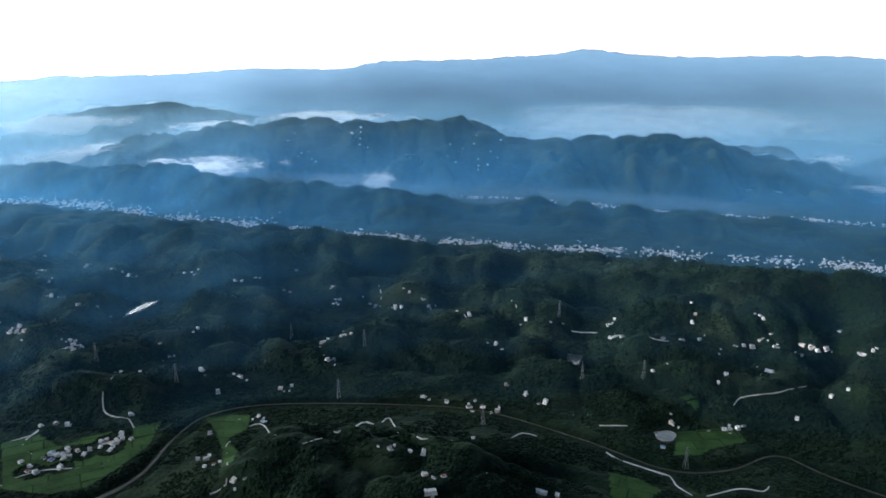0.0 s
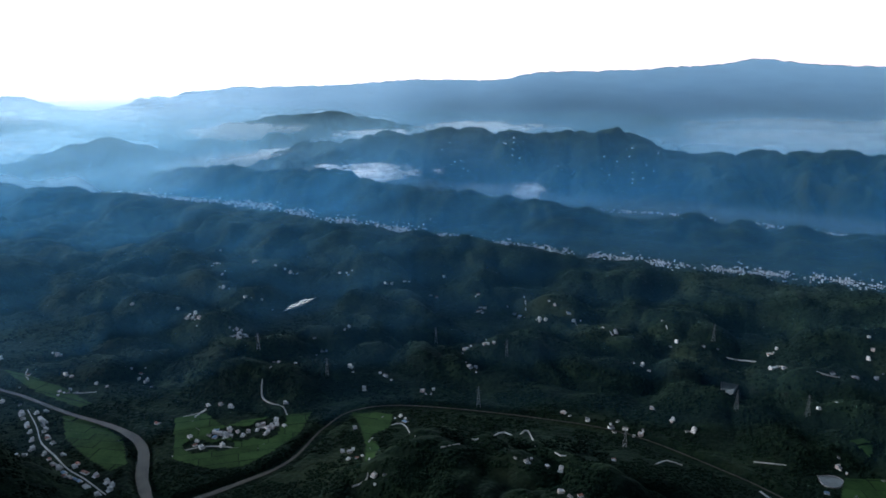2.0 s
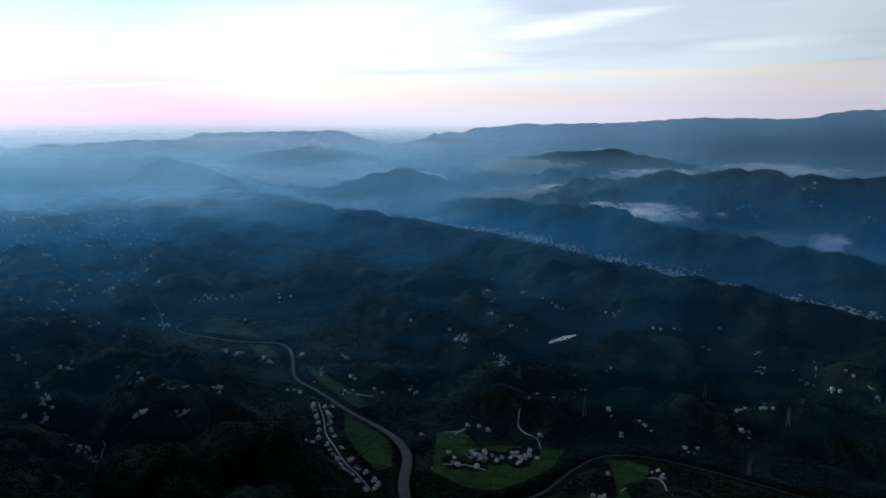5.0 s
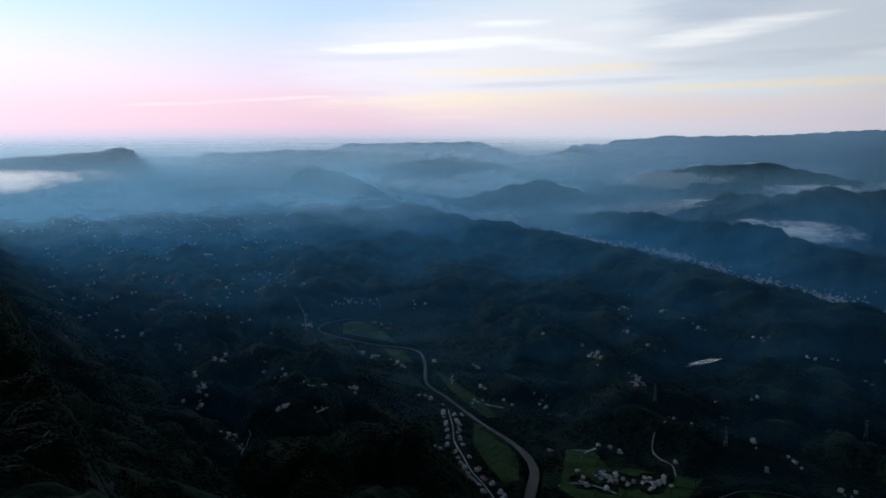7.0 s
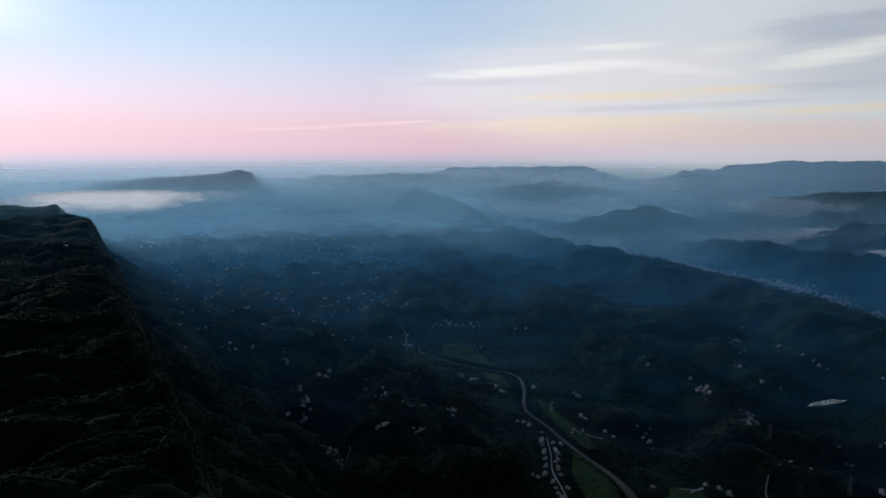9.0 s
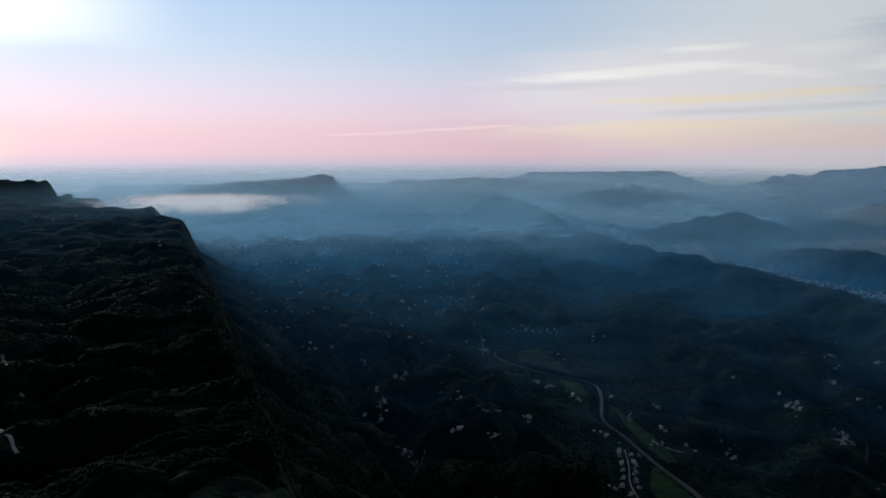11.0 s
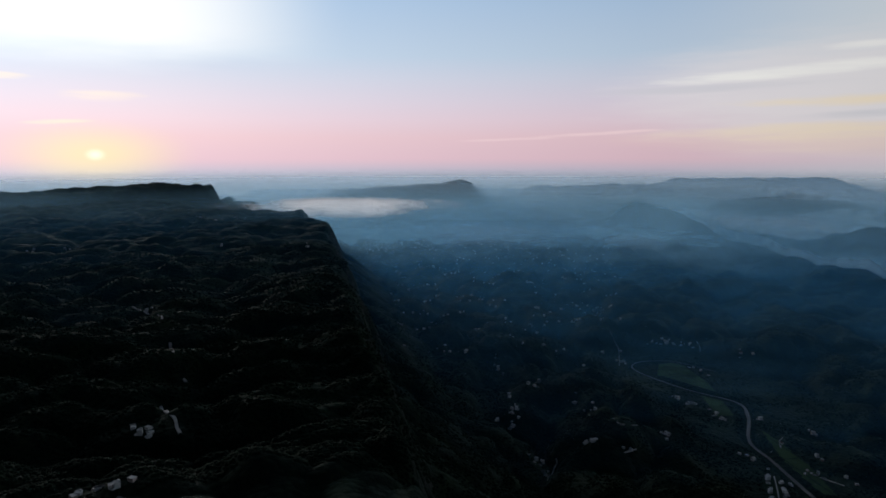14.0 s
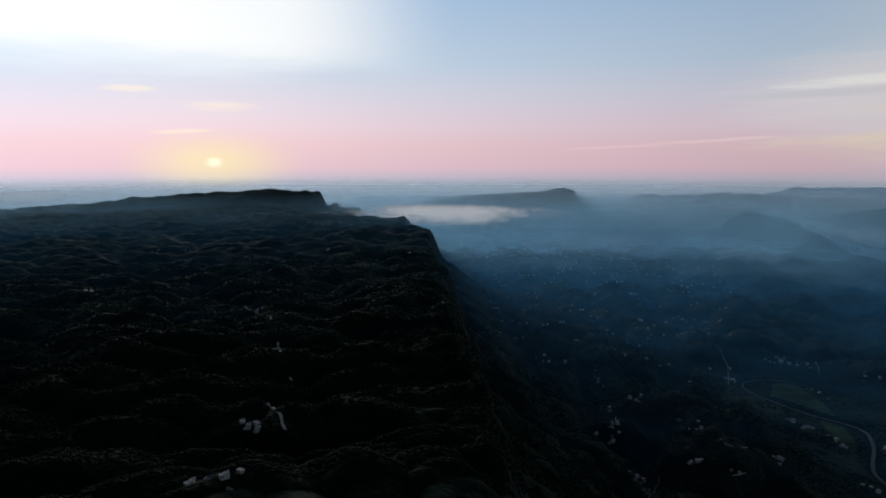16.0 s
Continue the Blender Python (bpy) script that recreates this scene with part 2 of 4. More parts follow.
# height bands of the hazy sunrise, from the horizon up
band = n.ramp(n.math("DIVIDE", n.math("ADD", height, 1.7), 60.0), (
    (0.0, (0.48, 0.53, 0.63)), (0.012, (0.60, 0.56, 0.67)), (0.026, (0.84, 0.60, 0.68)), (0.055, (0.88, 0.64, 0.70)), (0.078, (0.86, 0.70, 0.79)), (0.10, (0.80, 0.73, 0.84)), (0.13, (0.70, 0.74, 0.87)),
    (0.16, (0.58, 0.72, 0.88)), (0.28, (0.38, 0.58, 0.84)), (0.5, (0.16, 0.34, 0.62)), (1.0, (0.05, 0.13, 0.28))))
wisp = n.noise(n.combine(n.math("MULTIPLY", azimuth, 0.13), n.math("MULTIPLY", height, 1.5), 1.7), 1.0, 7.0, 0.62)
frond = n.noise(n.combine(n.math("MULTIPLY", azimuth, 0.05), n.math("MULTIPLY", height, 0.30), 8.3), 1.0, 4.0, 0.55)
ragged = n.math("ADD", n.math("MULTIPLY", n.math("SUBTRACT", wisp, 0.5), 4.0), n.math("MULTIPLY", n.math("SUBTRACT", frond, 0.5), 1.6))
# the bright cloud veil north of the sun
veil = n.math("MULTIPLY", n.smooth(azimuth, 58.0, 32.0), n.smooth(azimuth, -45.0, 12.0, 0.45, 1.0))
veil = n.math("MULTIPLY", veil, n.smooth(height, 45.0, 14.0))
veil = n.math("MULTIPLY", veil, n.smooth(height, 0.5, 3.0, 0.55, 1.0))
colour = n.mix(veil, band, (0.86, 0.92, 0.95))
glow = n.math("MULTIPLY", n.smooth(azimuth, 79.0, 94.0), n.smooth(azimuth, 150.0, 124.0))
glow = n.math("MULTIPLY", glow, n.math("MULTIPLY", n.smooth(n.math("ADD", height, n.math("MULTIPLY", frond, 5.0)), 8.0, 13.0), n.smooth(height, 50.0, 18.0)))
colour = n.mix(n.math("MULTIPLY", glow, 0.95), colour, (1.0, 1.04, 1.06))
# streaks of cloud: azimuth, height, half length, half depth, tilt, share, colour
WHITE, CREAM, PEACH, GREY, PINK = (1.10, 1.10, 1.06), (1.06, 0.92, 0.70), (1.02, 0.78, 0.66), (0.52, 0.60, 0.72), (1.05, 0.80, 0.82)
PALE, DUSK = (0.98, 0.94, 0.95), (0.62, 0.66, 0.74)
# wide soft sheets behind the streaks
SHEETS = (
    (43.0, 4.6, 16.0, 4.2, -0.020, 0.75, PALE),
    (20.0, 7.6, 12.0, 4.0, -0.080, 0.50, DUSK),
    (-2.0, 6.0, 12.0, 3.0, -0.040, 0.45, DUSK),
    (38.0, 1.3, 19.0, 1.2, 0.000, 0.55, PEACH),
    (6.0, 2.4, 16.0, 1.2, -0.030, 0.45, PEACH),
)
CLOUDS = (
    (38.0, 3.10, 8.5, 0.28, -0.030, 0.50, DUSK),
    (21.0, 4.70, 9.0, 0.60, -0.060, 0.50, DUSK),
    (25.0, 8.50, 9.0, 0.90, -0.080, 0.55, GREY),
    (0.0, 3.65, 9.0, 0.28, -0.040, 0.45, DUSK),
    (-4.0, 2.55, 7.0, 0.16, -0.020, 0.40, DUSK),
    (52.0, 5.10, 8.0, 0.30, -0.020, 0.35, DUSK),
    (47.0, 6.05, 8.4, 0.40, -0.047, 1.00, WHITE),
    (37.6, 5.95, 4.6, 0.42, 0.105, 0.90, WHITE),
    (41.3, 7.62, 2.6, 0.26, -0.020, 0.70, WHITE),
    (33.0, 7.40, 3.0, 0.50, -0.060, 0.45, WHITE),
    (25.6, 6.62, 5.6, 0.62, -0.130, 1.00, WHITE),
    (40.5, 4.00, 8.6, 0.40, -0.010, 0.95, CREAM),
    (35.2, 4.38, 4.2, 0.26, 0.010, 0.60, CREAM),
    (45.5, 1.85, 9.0, 0.62, -0.005, 0.80, CREAM),
    (25.5, 2.75, 11.5, 0.34, -0.030, 0.90, CREAM),
    (12.0, 3.10, 8.0, 0.26, -0.030, 0.60, CREAM),
    (-1.5, 4.40, 5.5, 0.30, -0.035, 0.90, CREAM),
    (12.0, 4.90, 5.0, 0.40, -0.030, 0.60, WHITE),
    (61.0, 1.82, 4.6, 0.13, -0.050, 0.80, PINK),
    (57.4, 2.03, 2.2, 0.12, -0.055, 0.90, PINK),
    (66.5, 1.46, 4.0, 0.10, -0.030, 0.55, PINK),
    (100.7, 2.57, 2.0, 0.17, -0.045, 0.80, CREAM),
    (98.0, 4.45, 2.8, 0.38, 0.000, 0.55, CREAM),
    (104.3, 5.57, 1.8, 0.22, 0.000, 0.55, CREAM),
)
strands = n.math("MULTIPLY", ragged, 0.95)
for soft, at, lift, long, deep, tilt, share, tone in [(True, *row) for row in SHEETS] + [(False, *row) for row in CLOUDS]:
    du = n.math("SUBTRACT", azimuth, at)
    dv = n.math("SUBTRACT", n.math("SUBTRACT", height, lift), n.math("MULTIPLY", du, tilt))
    du, dv = n.math("DIVIDE", du, long), n.math("DIVIDE", dv, deep)
    far = n.math("ADD", n.math("MULTIPLY", du, du), n.math("MULTIPLY", dv, dv))
    body = n.smooth(n.math("ADD", far, n.math("MULTIPLY", strands, 0.3) if soft else strands), 1.5 if soft else 1.9, -0.1 if soft else -0.7)
    colour = n.mix(n.math("MULTIPLY", body, share), colour, tone)
# glow round the sun
du = n.math("SUBTRACT", azimuth, SUN_AZ)
dv = n.math("SUBTRACT", height, 0.25)
near = n.math("SQRT", n.math("ADD", n.math("MULTIPLY", n.math("MULTIPLY", du, du), 0.14), n.math("MULTIPLY", dv, dv)))
halo = n.smooth(near, 2.9, 0.0)
colour = n.mix(n.math("MULTIPLY", halo, 0.8), colour, (0.98, 0.86, 0.50))
disc = n.math("SQRT", n.math("ADD", n.math("MULTIPLY", n.math("MULTIPLY", du, du), 0.4), n.math("MULTIPLY", dv, dv)))
colour = n.mix(n.smooth(disc, 0.55, 0.0), colour, (1.15, 1.1, 0.85))
swing = n.math("MINIMUM", n.math("MAXIMUM", n.math("DIVIDE", n.math("ADD", azimuth, 20.0), 135.0), 0.0), 1.0)
gain = n.math("ADD", n.math("MULTIPLY", n.math("POWER", swing, 1.4), 6.5), 3.1)
gain = n.math("MULTIPLY", gain, n.smooth(height, 48.0, 14.0, 0.08, 1.0))
hazy = n.math("MULTIPLY", n.smooth(azimuth, 26.0, 2.0), n.smooth(height, 12.0, 5.0))
gain = n.math("MULTIPLY", gain, n.smooth(hazy, 0.0, 1.0, 1.0, 0.9))
scaled = n.tree.nodes.new("ShaderNodeVectorMath")
scaled.operation = "SCALE"
n.link(colour, scaled.inputs[0])
n.link(gain, scaled.inputs[3])
colour = scaled.outputs[0]
# the part of the sky away from the sunrise is dim
away = n.math("MULTIPLY", n.smooth(azimuth, 125.0, 165.0), 1.0)
away = n.math("ADD", away, n.smooth(azimuth, -60.0, -100.0))
colour = n.mix(n.math("MINIMUM", away, 1.0), colour, (0.02, 0.045, 0.09))
below = n.smooth(height, -3.5, -9.0)
colour = n.mix(below, colour, (0.10, 0.14, 0.18))
total = n.mix(1.0, colour, n.mix(0.012, (0.0, 0.0, 0.0), sky.outputs[0]), "ADD")
back = n.add("ShaderNodeBackground", Strength=1.0)
n.link(total, back.inputs["Color"])
n.link(back.outputs[0], n.add("ShaderNodeOutputWorld").inputs[0])

sun = new("sun", bpy.data.lights.new("sun", "SUN"))
sun.data.energy, sun.data.angle, sun.data.color = 5.0, radians(12), (1.0, 0.93, 0.90)
sun.matrix_world = look((0, 0, 0), (math.sin(radians(SUN_AZ)), -math.cos(radians(SUN_AZ)), -math.tan(radians(SUN_EL))))


# ---- the lie of the land ----
def lattice(ix, iy, seed):
    h = (ix * 374761393 + iy * 668265263 + seed * 1442695041) & 0xFFFFFFFF
    h = ((h ^ (h >> 13)) * 1274126177) & 0xFFFFFFFF
    return ((h ^ (h >> 16)) & 0xFFFF) / 65535.0


def bumps(x, y, size, seed):
    """Smooth noise from -1 to 1 with features of that size."""
    x, y = np.asarray(x, float) / size, np.asarray(y, float) / size
    fx, fy = np.floor(x), np.floor(y)
    ix, iy = fx.astype(np.int64), fy.astype(np.int64)
    u, v = x - fx, y - fy
    total = 0.0
    su, sv = u * u * u * (u * (u * 6 - 15) + 10), v * v * v * (v * (v * 6 - 15) + 10)
    for dx in (0, 1):
        for dy in (0, 1):
            a = lattice(ix + dx, iy + dy, seed) * 2 * math.pi
            g = np.cos(a) * (u - dx) + np.sin(a) * (v - dy)
            total = total + g * (su if dx else 1 - su) * (sv if dy else 1 - sv)
    return total * 1.5


def step(v, lo, hi):
    s = np.clip((v - lo) / (hi - lo), 0, 1)
    return s * s * (3 - 2 * s)


def along(x, y, line):
    """Distance to a line of points, and the third value of the line there."""
    best = np.full(np.shape(x), 1e9)
    level = np.zeros(np.shape(x))
    for a, b in zip(line, line[1:]):
        ex, ey = b[0] - a[0], b[1] - a[1]
        s = np.clip(((x - a[0]) * ex + (y - a[1]) * ey) / (ex * ex + ey * ey), 0, 1)
        d = np.hypot(x - a[0] - s * ex, y - a[1] - s * ey)
        hit = d < best
        best = np.where(hit, d, best)
        if len(a) > 2:
            k = s * s * (3 - 2 * s)
            level = np.where(hit, a[2] + (b[2] - a[2]) * k, level)
    return best, level


def domes(x, y, size, seed):
    """Rounded mounds of that size that meet in creases, from about -0.3 to 1."""
    x, y = np.asarray(x, float) / size, np.asarray(y, float) / size
    ix, iy = np.floor(x).astype(np.int64), np.floor(y).astype(np.int64)
    best = np.full(np.shape(x), -9.0)
    for dx in (-1, 0, 1):
        for dy in (-1, 0, 1):
            cx, cy = ix + dx, iy + dy
            px = cx + 0.1 + 0.8 * lattice(cx, cy, seed)
            py = cy + 0.1 + 0.8 * lattice(cx, cy, seed + 500)
            best = np.maximum(best, 0.55 + 0.45 * lattice(cx, cy, seed + 900) - 1.25 * ((x - px) ** 2 + (y - py) ** 2))
    return np.maximum(best, -0.4)


def cliff_line(x):
    """How far north the brink of the plateau runs."""
    run = np.abs(x)
    brink = np.where(x < 0, 25 + 0.128 * run + 34 * np.clip(1 - run / 2230, 0, 1), 59 - 0.10 * run)
    brink = brink - 75 * step(run, 2230, 2290) * (x < 0) - 225 * step(run, 2900, 2960) * (x < 0) - 150 * step(run, 3500, 3560) * (x < 0)
    return brink + 14 * bumps(x, x * 0 + 7, 160, 31) + 9 * bumps(x, x * 0 + 3, 55, 32) + 4 * bumps(x, x * 0 + 5, 19, 33)


def ground_height(x, y):
    x, y = np.asarray(x, float), np.asarray(y, float)
    r = np.hypot(x, y)
    base = 190 * step(r, 3500, 4950) + 10 * bumps(x, y, 700, 1)
    # knolls of the valley, drawn out along the run of the ridges
    wx, wy = x + 24 * bumps(x, y, 110, 2) + 7 * bumps(x, y, 37, 12), y + 24 * bumps(x, y, 110, 3) + 7 * bumps(x, y, 37, 13)
    ru, rv = 0.93 * wx - 0.36 * wy, 0.36 * wx + 0.93 * wy
    knolls = 42 * domes(ru * 0.66, rv * 1.05, 92, 4) + 22 * domes(ru * 0.7, rv, 46, 5) + 4 * domes(wx, wy, 21, 6) + 14 * bumps(x, y, 330, 7) - 14
    river, _ = along(x, y, RIVER)
    town, _ = along(x, y, TOWN)
    crest_x, crest_y = zip(*sorted((p[0], p[1]) for p in RIDGES[0][1]))
    beyond = step(y - np.interp(x, crest_x, crest_y), -120, 60)
    calm = (1 - 0.72 * beyond) * step(river, 26, 150) * (0.25 + 0.75 * step(town, 40, 190))
    for cx, cy, rx, ry in FLATS:
        calm = calm * (0.12 + 0.88 * step(np.hypot((x - cx) / rx, (y - cy) / ry), 0.75, 1.5))
    z = base + knolls * calm * (1 - 0.3 * step(r, 1900, 2800)) * (1 - 0.9 * step(r, 3500, 4300))
    # ridges with rounded spurs and gullies
    spurs = domes(wx, wy * 0.55, 120, 8) * 0.75 + domes(wx, wy * 0.7, 52, 9) * 0.35 - 0.62
    lumps = domes(wx, wy, 95, 21) - 0.5 + 0.4 * (domes(wx, wy, 42, 22) - 0.5)
    for k, (width, crest) in enumerate(RIDGES):
        d, level = along(x, y, crest)
        s = d / (width * (1 + 0.35 * bumps(x, y, 260, 11)))
        rise = np.exp(-(np.maximum(s, 0) ** 1.6) * 1.9)
        side = 4 * rise * (1 - rise)
        h = base + (level - base) * rise + side * spurs * (level - base) * (0.6 if k == 0 else 0.72) + (0.7 * side * (knolls - 12) * calm if k == 0 else 0)
        h = h + (0.12 if k == len(RIDGES) - 1 else 1.0) * rise * (24 if k == 0 else 32 if k < 5 else 13) * lumps * np.clip((level - base) / 60, 0, 1)
        z = np.maximum(z, np.where(rise > 0.02, h, -99))
    # the two inhabited valleys are flat
    z = base + (z - base) * (0.1 + 0.9 * step(town, 22, 110))
    back, _ = along(x, y, BACK_TOWN)
    z = base + (z - base) * (0.06 + 0.94 * step(back, 25, 190))
    # plateau above the cliff
    brink = cliff_line(x)
    in_from = brink - y
    top = 178 + 30 * domes(wx * 1.25, wy * 0.6, 66, 14) + 12 * domes(wx, wy * 0.7, 29, 15) + 10 * bumps(x, y, 260, 16) - 0.012 * np.clip(in_from, 0, 3000)
    top = top - 22 * step(r, 2250, 2500) * step(in_from, 400, 60) + 68 * step(r, 3330, 3480) * step(in_from, 160, 215) * (1 - 0.85 * step(in_from, 200, 1500)) + 14 * step(r, 2700, 3300)
    top = top * (1 - step(r, 3700, 4100)) + 150 * step(r, 3700, 4100)
    slope = 75 * step(in_from, -230, -46) ** 1.3 * (1 + 0.5 * (domes(wx * 1.2, wy * 0.5, 60, 17) - 0.5))
    talus = 10 + slope
    face = step(in_from, -62, 4)
    wall = talus + (top - talus) * face
    plateau = np.where(in_from > -230, wall, -99)
    z = np.where(in_from > 4, top, np.maximum(z, plateau))
    # the river's bed
    z = z - 5 * step(river, 15, 7)
    return z


# ---- materials ----
def material(name):
    m = bpy.data.materials.new(name)
    m.use_nodes = True
    return m, Nodes(m.node_tree)


def finish(n, colour, rough=0.9, bump=None, strength=0.3, distance=1.0, metal=0.0, gloss=0.5, sheen=0.0):
    shader = n.add("ShaderNodeBsdfPrincipled", Metallic=metal)
    shader.inputs["Specular IOR Level"].default_value = gloss
    shader.inputs["Sheen Weight"].default_value = sheen
    shader.inputs["Sheen Roughness"].default_value = 0.45
    shader.inputs["Sheen Tint"].default_value = (0.42, 0.78, 0.52, 1.0)
    n.plug(rough, shader.inputs["Roughness"])
    n.plug(colour, shader.inputs["Base Color"])
    if bump is not None:
        node = n.add("ShaderNodeBump", Strength=strength, Distance=distance)
        n.link(bump, node.inputs["Height"])
        n.link(node.outputs[0], shader.inputs["Normal"])
    n.link(shader.outputs[0], n.add("ShaderNodeOutputMaterial").inputs[0])


forest, n = material("forest_cover")
geo = n.add("ShaderNodeNewGeometry")
place = geo.outputs["Position"]
split = n.add("ShaderNodeSeparateXYZ")
n.link(geo.outputs["True Normal"], split.inputs[0])
wide = n.noise(place, 0.006, 3.0)
mid = n.noise(n.scaled(place, (0.016, 0.032, 0.03)), 1.0, 5.0)
fine = n.noise(place, 0.22, 3.0)
green = n.ramp(n.math("ADD", n.math("MULTIPLY", mid, 0.6), n.math("MULTIPLY", fine, 0.4)), (
    (0.34, (0.003, 0.008, 0.007)), (0.47, (0.005, 0.013, 0.009)), (0.56, (0.009, 0.020, 0.011)), (0.70, (0.018, 0.032, 0.015))))
green = n.mix(n.smooth(wide, 0.52, 0.66, 0.0, 0.35), green, (0.040, 0.052, 0.024))
rock = n.ramp(n.noise(n.scaled(place, (0.02, 0.02, 0.12)), 1.0, 5.0), ((0.3, (0.008, 0.012, 0.010)), (0.55, (0.020, 0.023, 0.020)), (0.75, (0.045, 0.044, 0.040))))
cover = n.mix(n.smooth(split.outputs[2], 0.55, 0.36), green, n.mix(n.smooth(mid, 0.42, 0.58), green, rock))
crowns = n.add("ShaderNodeTexVoronoi", Scale=0.16)
n.link(place, crowns.inputs["Vector"])
relief = n.math("ADD", n.math("MULTIPLY", crowns.outputs["Distance"], -0.7), fine)
finish(n, cover, 0.95, relief, 0.8, 2.0, gloss=0.05, sheen=0.045)


def haze_material(name, amount, tint, top, soft=25.0, floor=0.25, depth=55.0, west=1.0, drifts=0.3):
    """Tinted see-through sheet standing in for haze: clear, with a share that scatters light; dense on the valley
    floor, thinner with height, gone at the top.
    """
    m, n = material(name)
    uv = n.add("ShaderNodeUVMap").outputs[0]
    split = n.add("ShaderNodeSeparateXYZ")
    n.link(uv, split.inputs[0])
    place = n.add("ShaderNodeNewGeometry").outputs["Position"]
    where = n.add("ShaderNodeSeparateXYZ")
    n.link(place, where.inputs[0])
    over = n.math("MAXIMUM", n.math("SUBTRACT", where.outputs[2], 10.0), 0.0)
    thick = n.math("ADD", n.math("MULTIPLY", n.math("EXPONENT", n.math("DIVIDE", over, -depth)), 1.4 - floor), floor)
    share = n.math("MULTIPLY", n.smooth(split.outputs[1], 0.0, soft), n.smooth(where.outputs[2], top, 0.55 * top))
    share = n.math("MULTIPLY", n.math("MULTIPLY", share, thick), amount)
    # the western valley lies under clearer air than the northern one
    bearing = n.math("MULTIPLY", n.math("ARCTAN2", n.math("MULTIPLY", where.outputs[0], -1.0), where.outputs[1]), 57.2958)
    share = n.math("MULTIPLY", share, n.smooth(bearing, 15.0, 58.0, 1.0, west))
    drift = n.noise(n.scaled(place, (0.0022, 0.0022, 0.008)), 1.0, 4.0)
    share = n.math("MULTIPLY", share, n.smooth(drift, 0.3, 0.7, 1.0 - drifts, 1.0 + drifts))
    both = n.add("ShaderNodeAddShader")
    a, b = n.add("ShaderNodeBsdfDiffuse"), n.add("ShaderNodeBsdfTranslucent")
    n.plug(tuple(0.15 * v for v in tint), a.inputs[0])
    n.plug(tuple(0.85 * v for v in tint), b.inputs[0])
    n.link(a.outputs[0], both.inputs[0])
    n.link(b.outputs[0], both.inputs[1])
    mixed = n.add("ShaderNodeMixShader")
    n.link(share, mixed.inputs[0])
    n.link(n.add("ShaderNodeBsdfTransparent").outputs[0], mixed.inputs[1])
    n.link(both.outputs[0], mixed.inputs[2])
    n.link(mixed.outputs[0], n.add("ShaderNodeOutputMaterial").inputs[0])
    return m


def mesh_from(name, points, faces, mat=None):
    me = bpy.data.meshes.new(name)
    me.from_pydata(points, [], faces)
    if mat:
        me.materials.append(mat)
    return me


# ---- the ground, one sheet to the horizon ----
def build_ground():
    fine = np.arange(-36, 117, 0.145)
    coarse = np.arange(117, 324, 6.0)
    az = np.radians(np.concatenate([fine, coarse]))
    rad = np.concatenate([[0.01, 60, 150, 250, 330], 400 * (4980 / 400) ** np.linspace(0, 1, 410)])
    a, r = np.meshgrid(az, rad)
    x, y = -np.sin(a) * r, np.cos(a) * r
    z = ground_height(x, y)
    z[0] = z[0].mean()
    nr, na = x.shape
    points = np.stack([x, y, z], -1).reshape(-1, 3)
    i, j = np.meshgrid(np.arange(nr - 1), np.arange(na), indexing="ij")
    k = (j + 1) % na
    quads = np.stack([i * na + j, (i + 1) * na + j, (i + 1) * na + k, i * na + k], -1).reshape(-1, 4)
    me = bpy.data.meshes.new("ground")
    me.vertices.add(len(points))
    me.vertices.foreach_set("co", points.ravel())
    me.loops.add(quads.size)
    me.loops.foreach_set("vertex_index", quads.ravel())
    me.polygons.add(len(quads))
    me.polygons.foreach_set("loop_start", np.arange(len(quads)) * 4)
    me.polygons.foreach_set("loop_total", np.full(len(quads), 4))
    me.polygons.foreach_set("use_smooth", np.ones(len(quads), bool))
    me.update(calc_edges=True)
    me.materials.append(forest)
    return tagged(new("ground", me), "dark green wooded hills, ridges and a cliff-edged plateau", "ground", kind="structure")


build_ground()


# ---- helpers for things ----
def part(name, bm, mat, parent, label=""):
    me = bpy.data.meshes.new(name)
    bm.to_mesh(me)
    bm.free()
    me.materials.append(mat)
    ob = new(name, me)
    ob.parent = parent
    if label:
        ob["label"] = label
    return ob


def add_box(bm, x0, x1, y0, y1, z0, z1):
    v = [bm.verts.new(p) for p in ((x0, y0, z0), (x1, y0, z0), (x1, y1, z0), (x0, y1, z0), (x0, y0, z1), (x1, y0, z1), (x1, y1, z1), (x0, y1, z1))]
    for f in ((3, 2, 1, 0), (4, 5, 6, 7), (0, 1, 5, 4), (1, 2, 6, 5), (2, 3, 7, 6), (3, 0, 4, 7)):
        bm.faces.new([v[k] for k in f])


def box(*size):
    bm = bmesh.new()
    add_box(bm, *size)
    return bm


def add_bar(bm, a, b, w):
    """A square bar from a to b."""
    a, b = Vector(a), Vector(b)
    d = (b - a).normalized()
    s = d.cross(Vector((0.3, 0.9, 0.2))).normalized() * w / 2
    t = d.cross(s).normalized() * w / 2
    v = [bm.verts.new(p + q) for p in (a, b) for q in (s + t, s - t, -s - t, -s + t)]
    for k in range(4):
        bm.faces.new((v[k], v[(k + 1) % 4], v[4 + (k + 1) % 4], v[4 + k]))
    bm.faces.new(v[3::-1])
    bm.faces.new(v[4:])


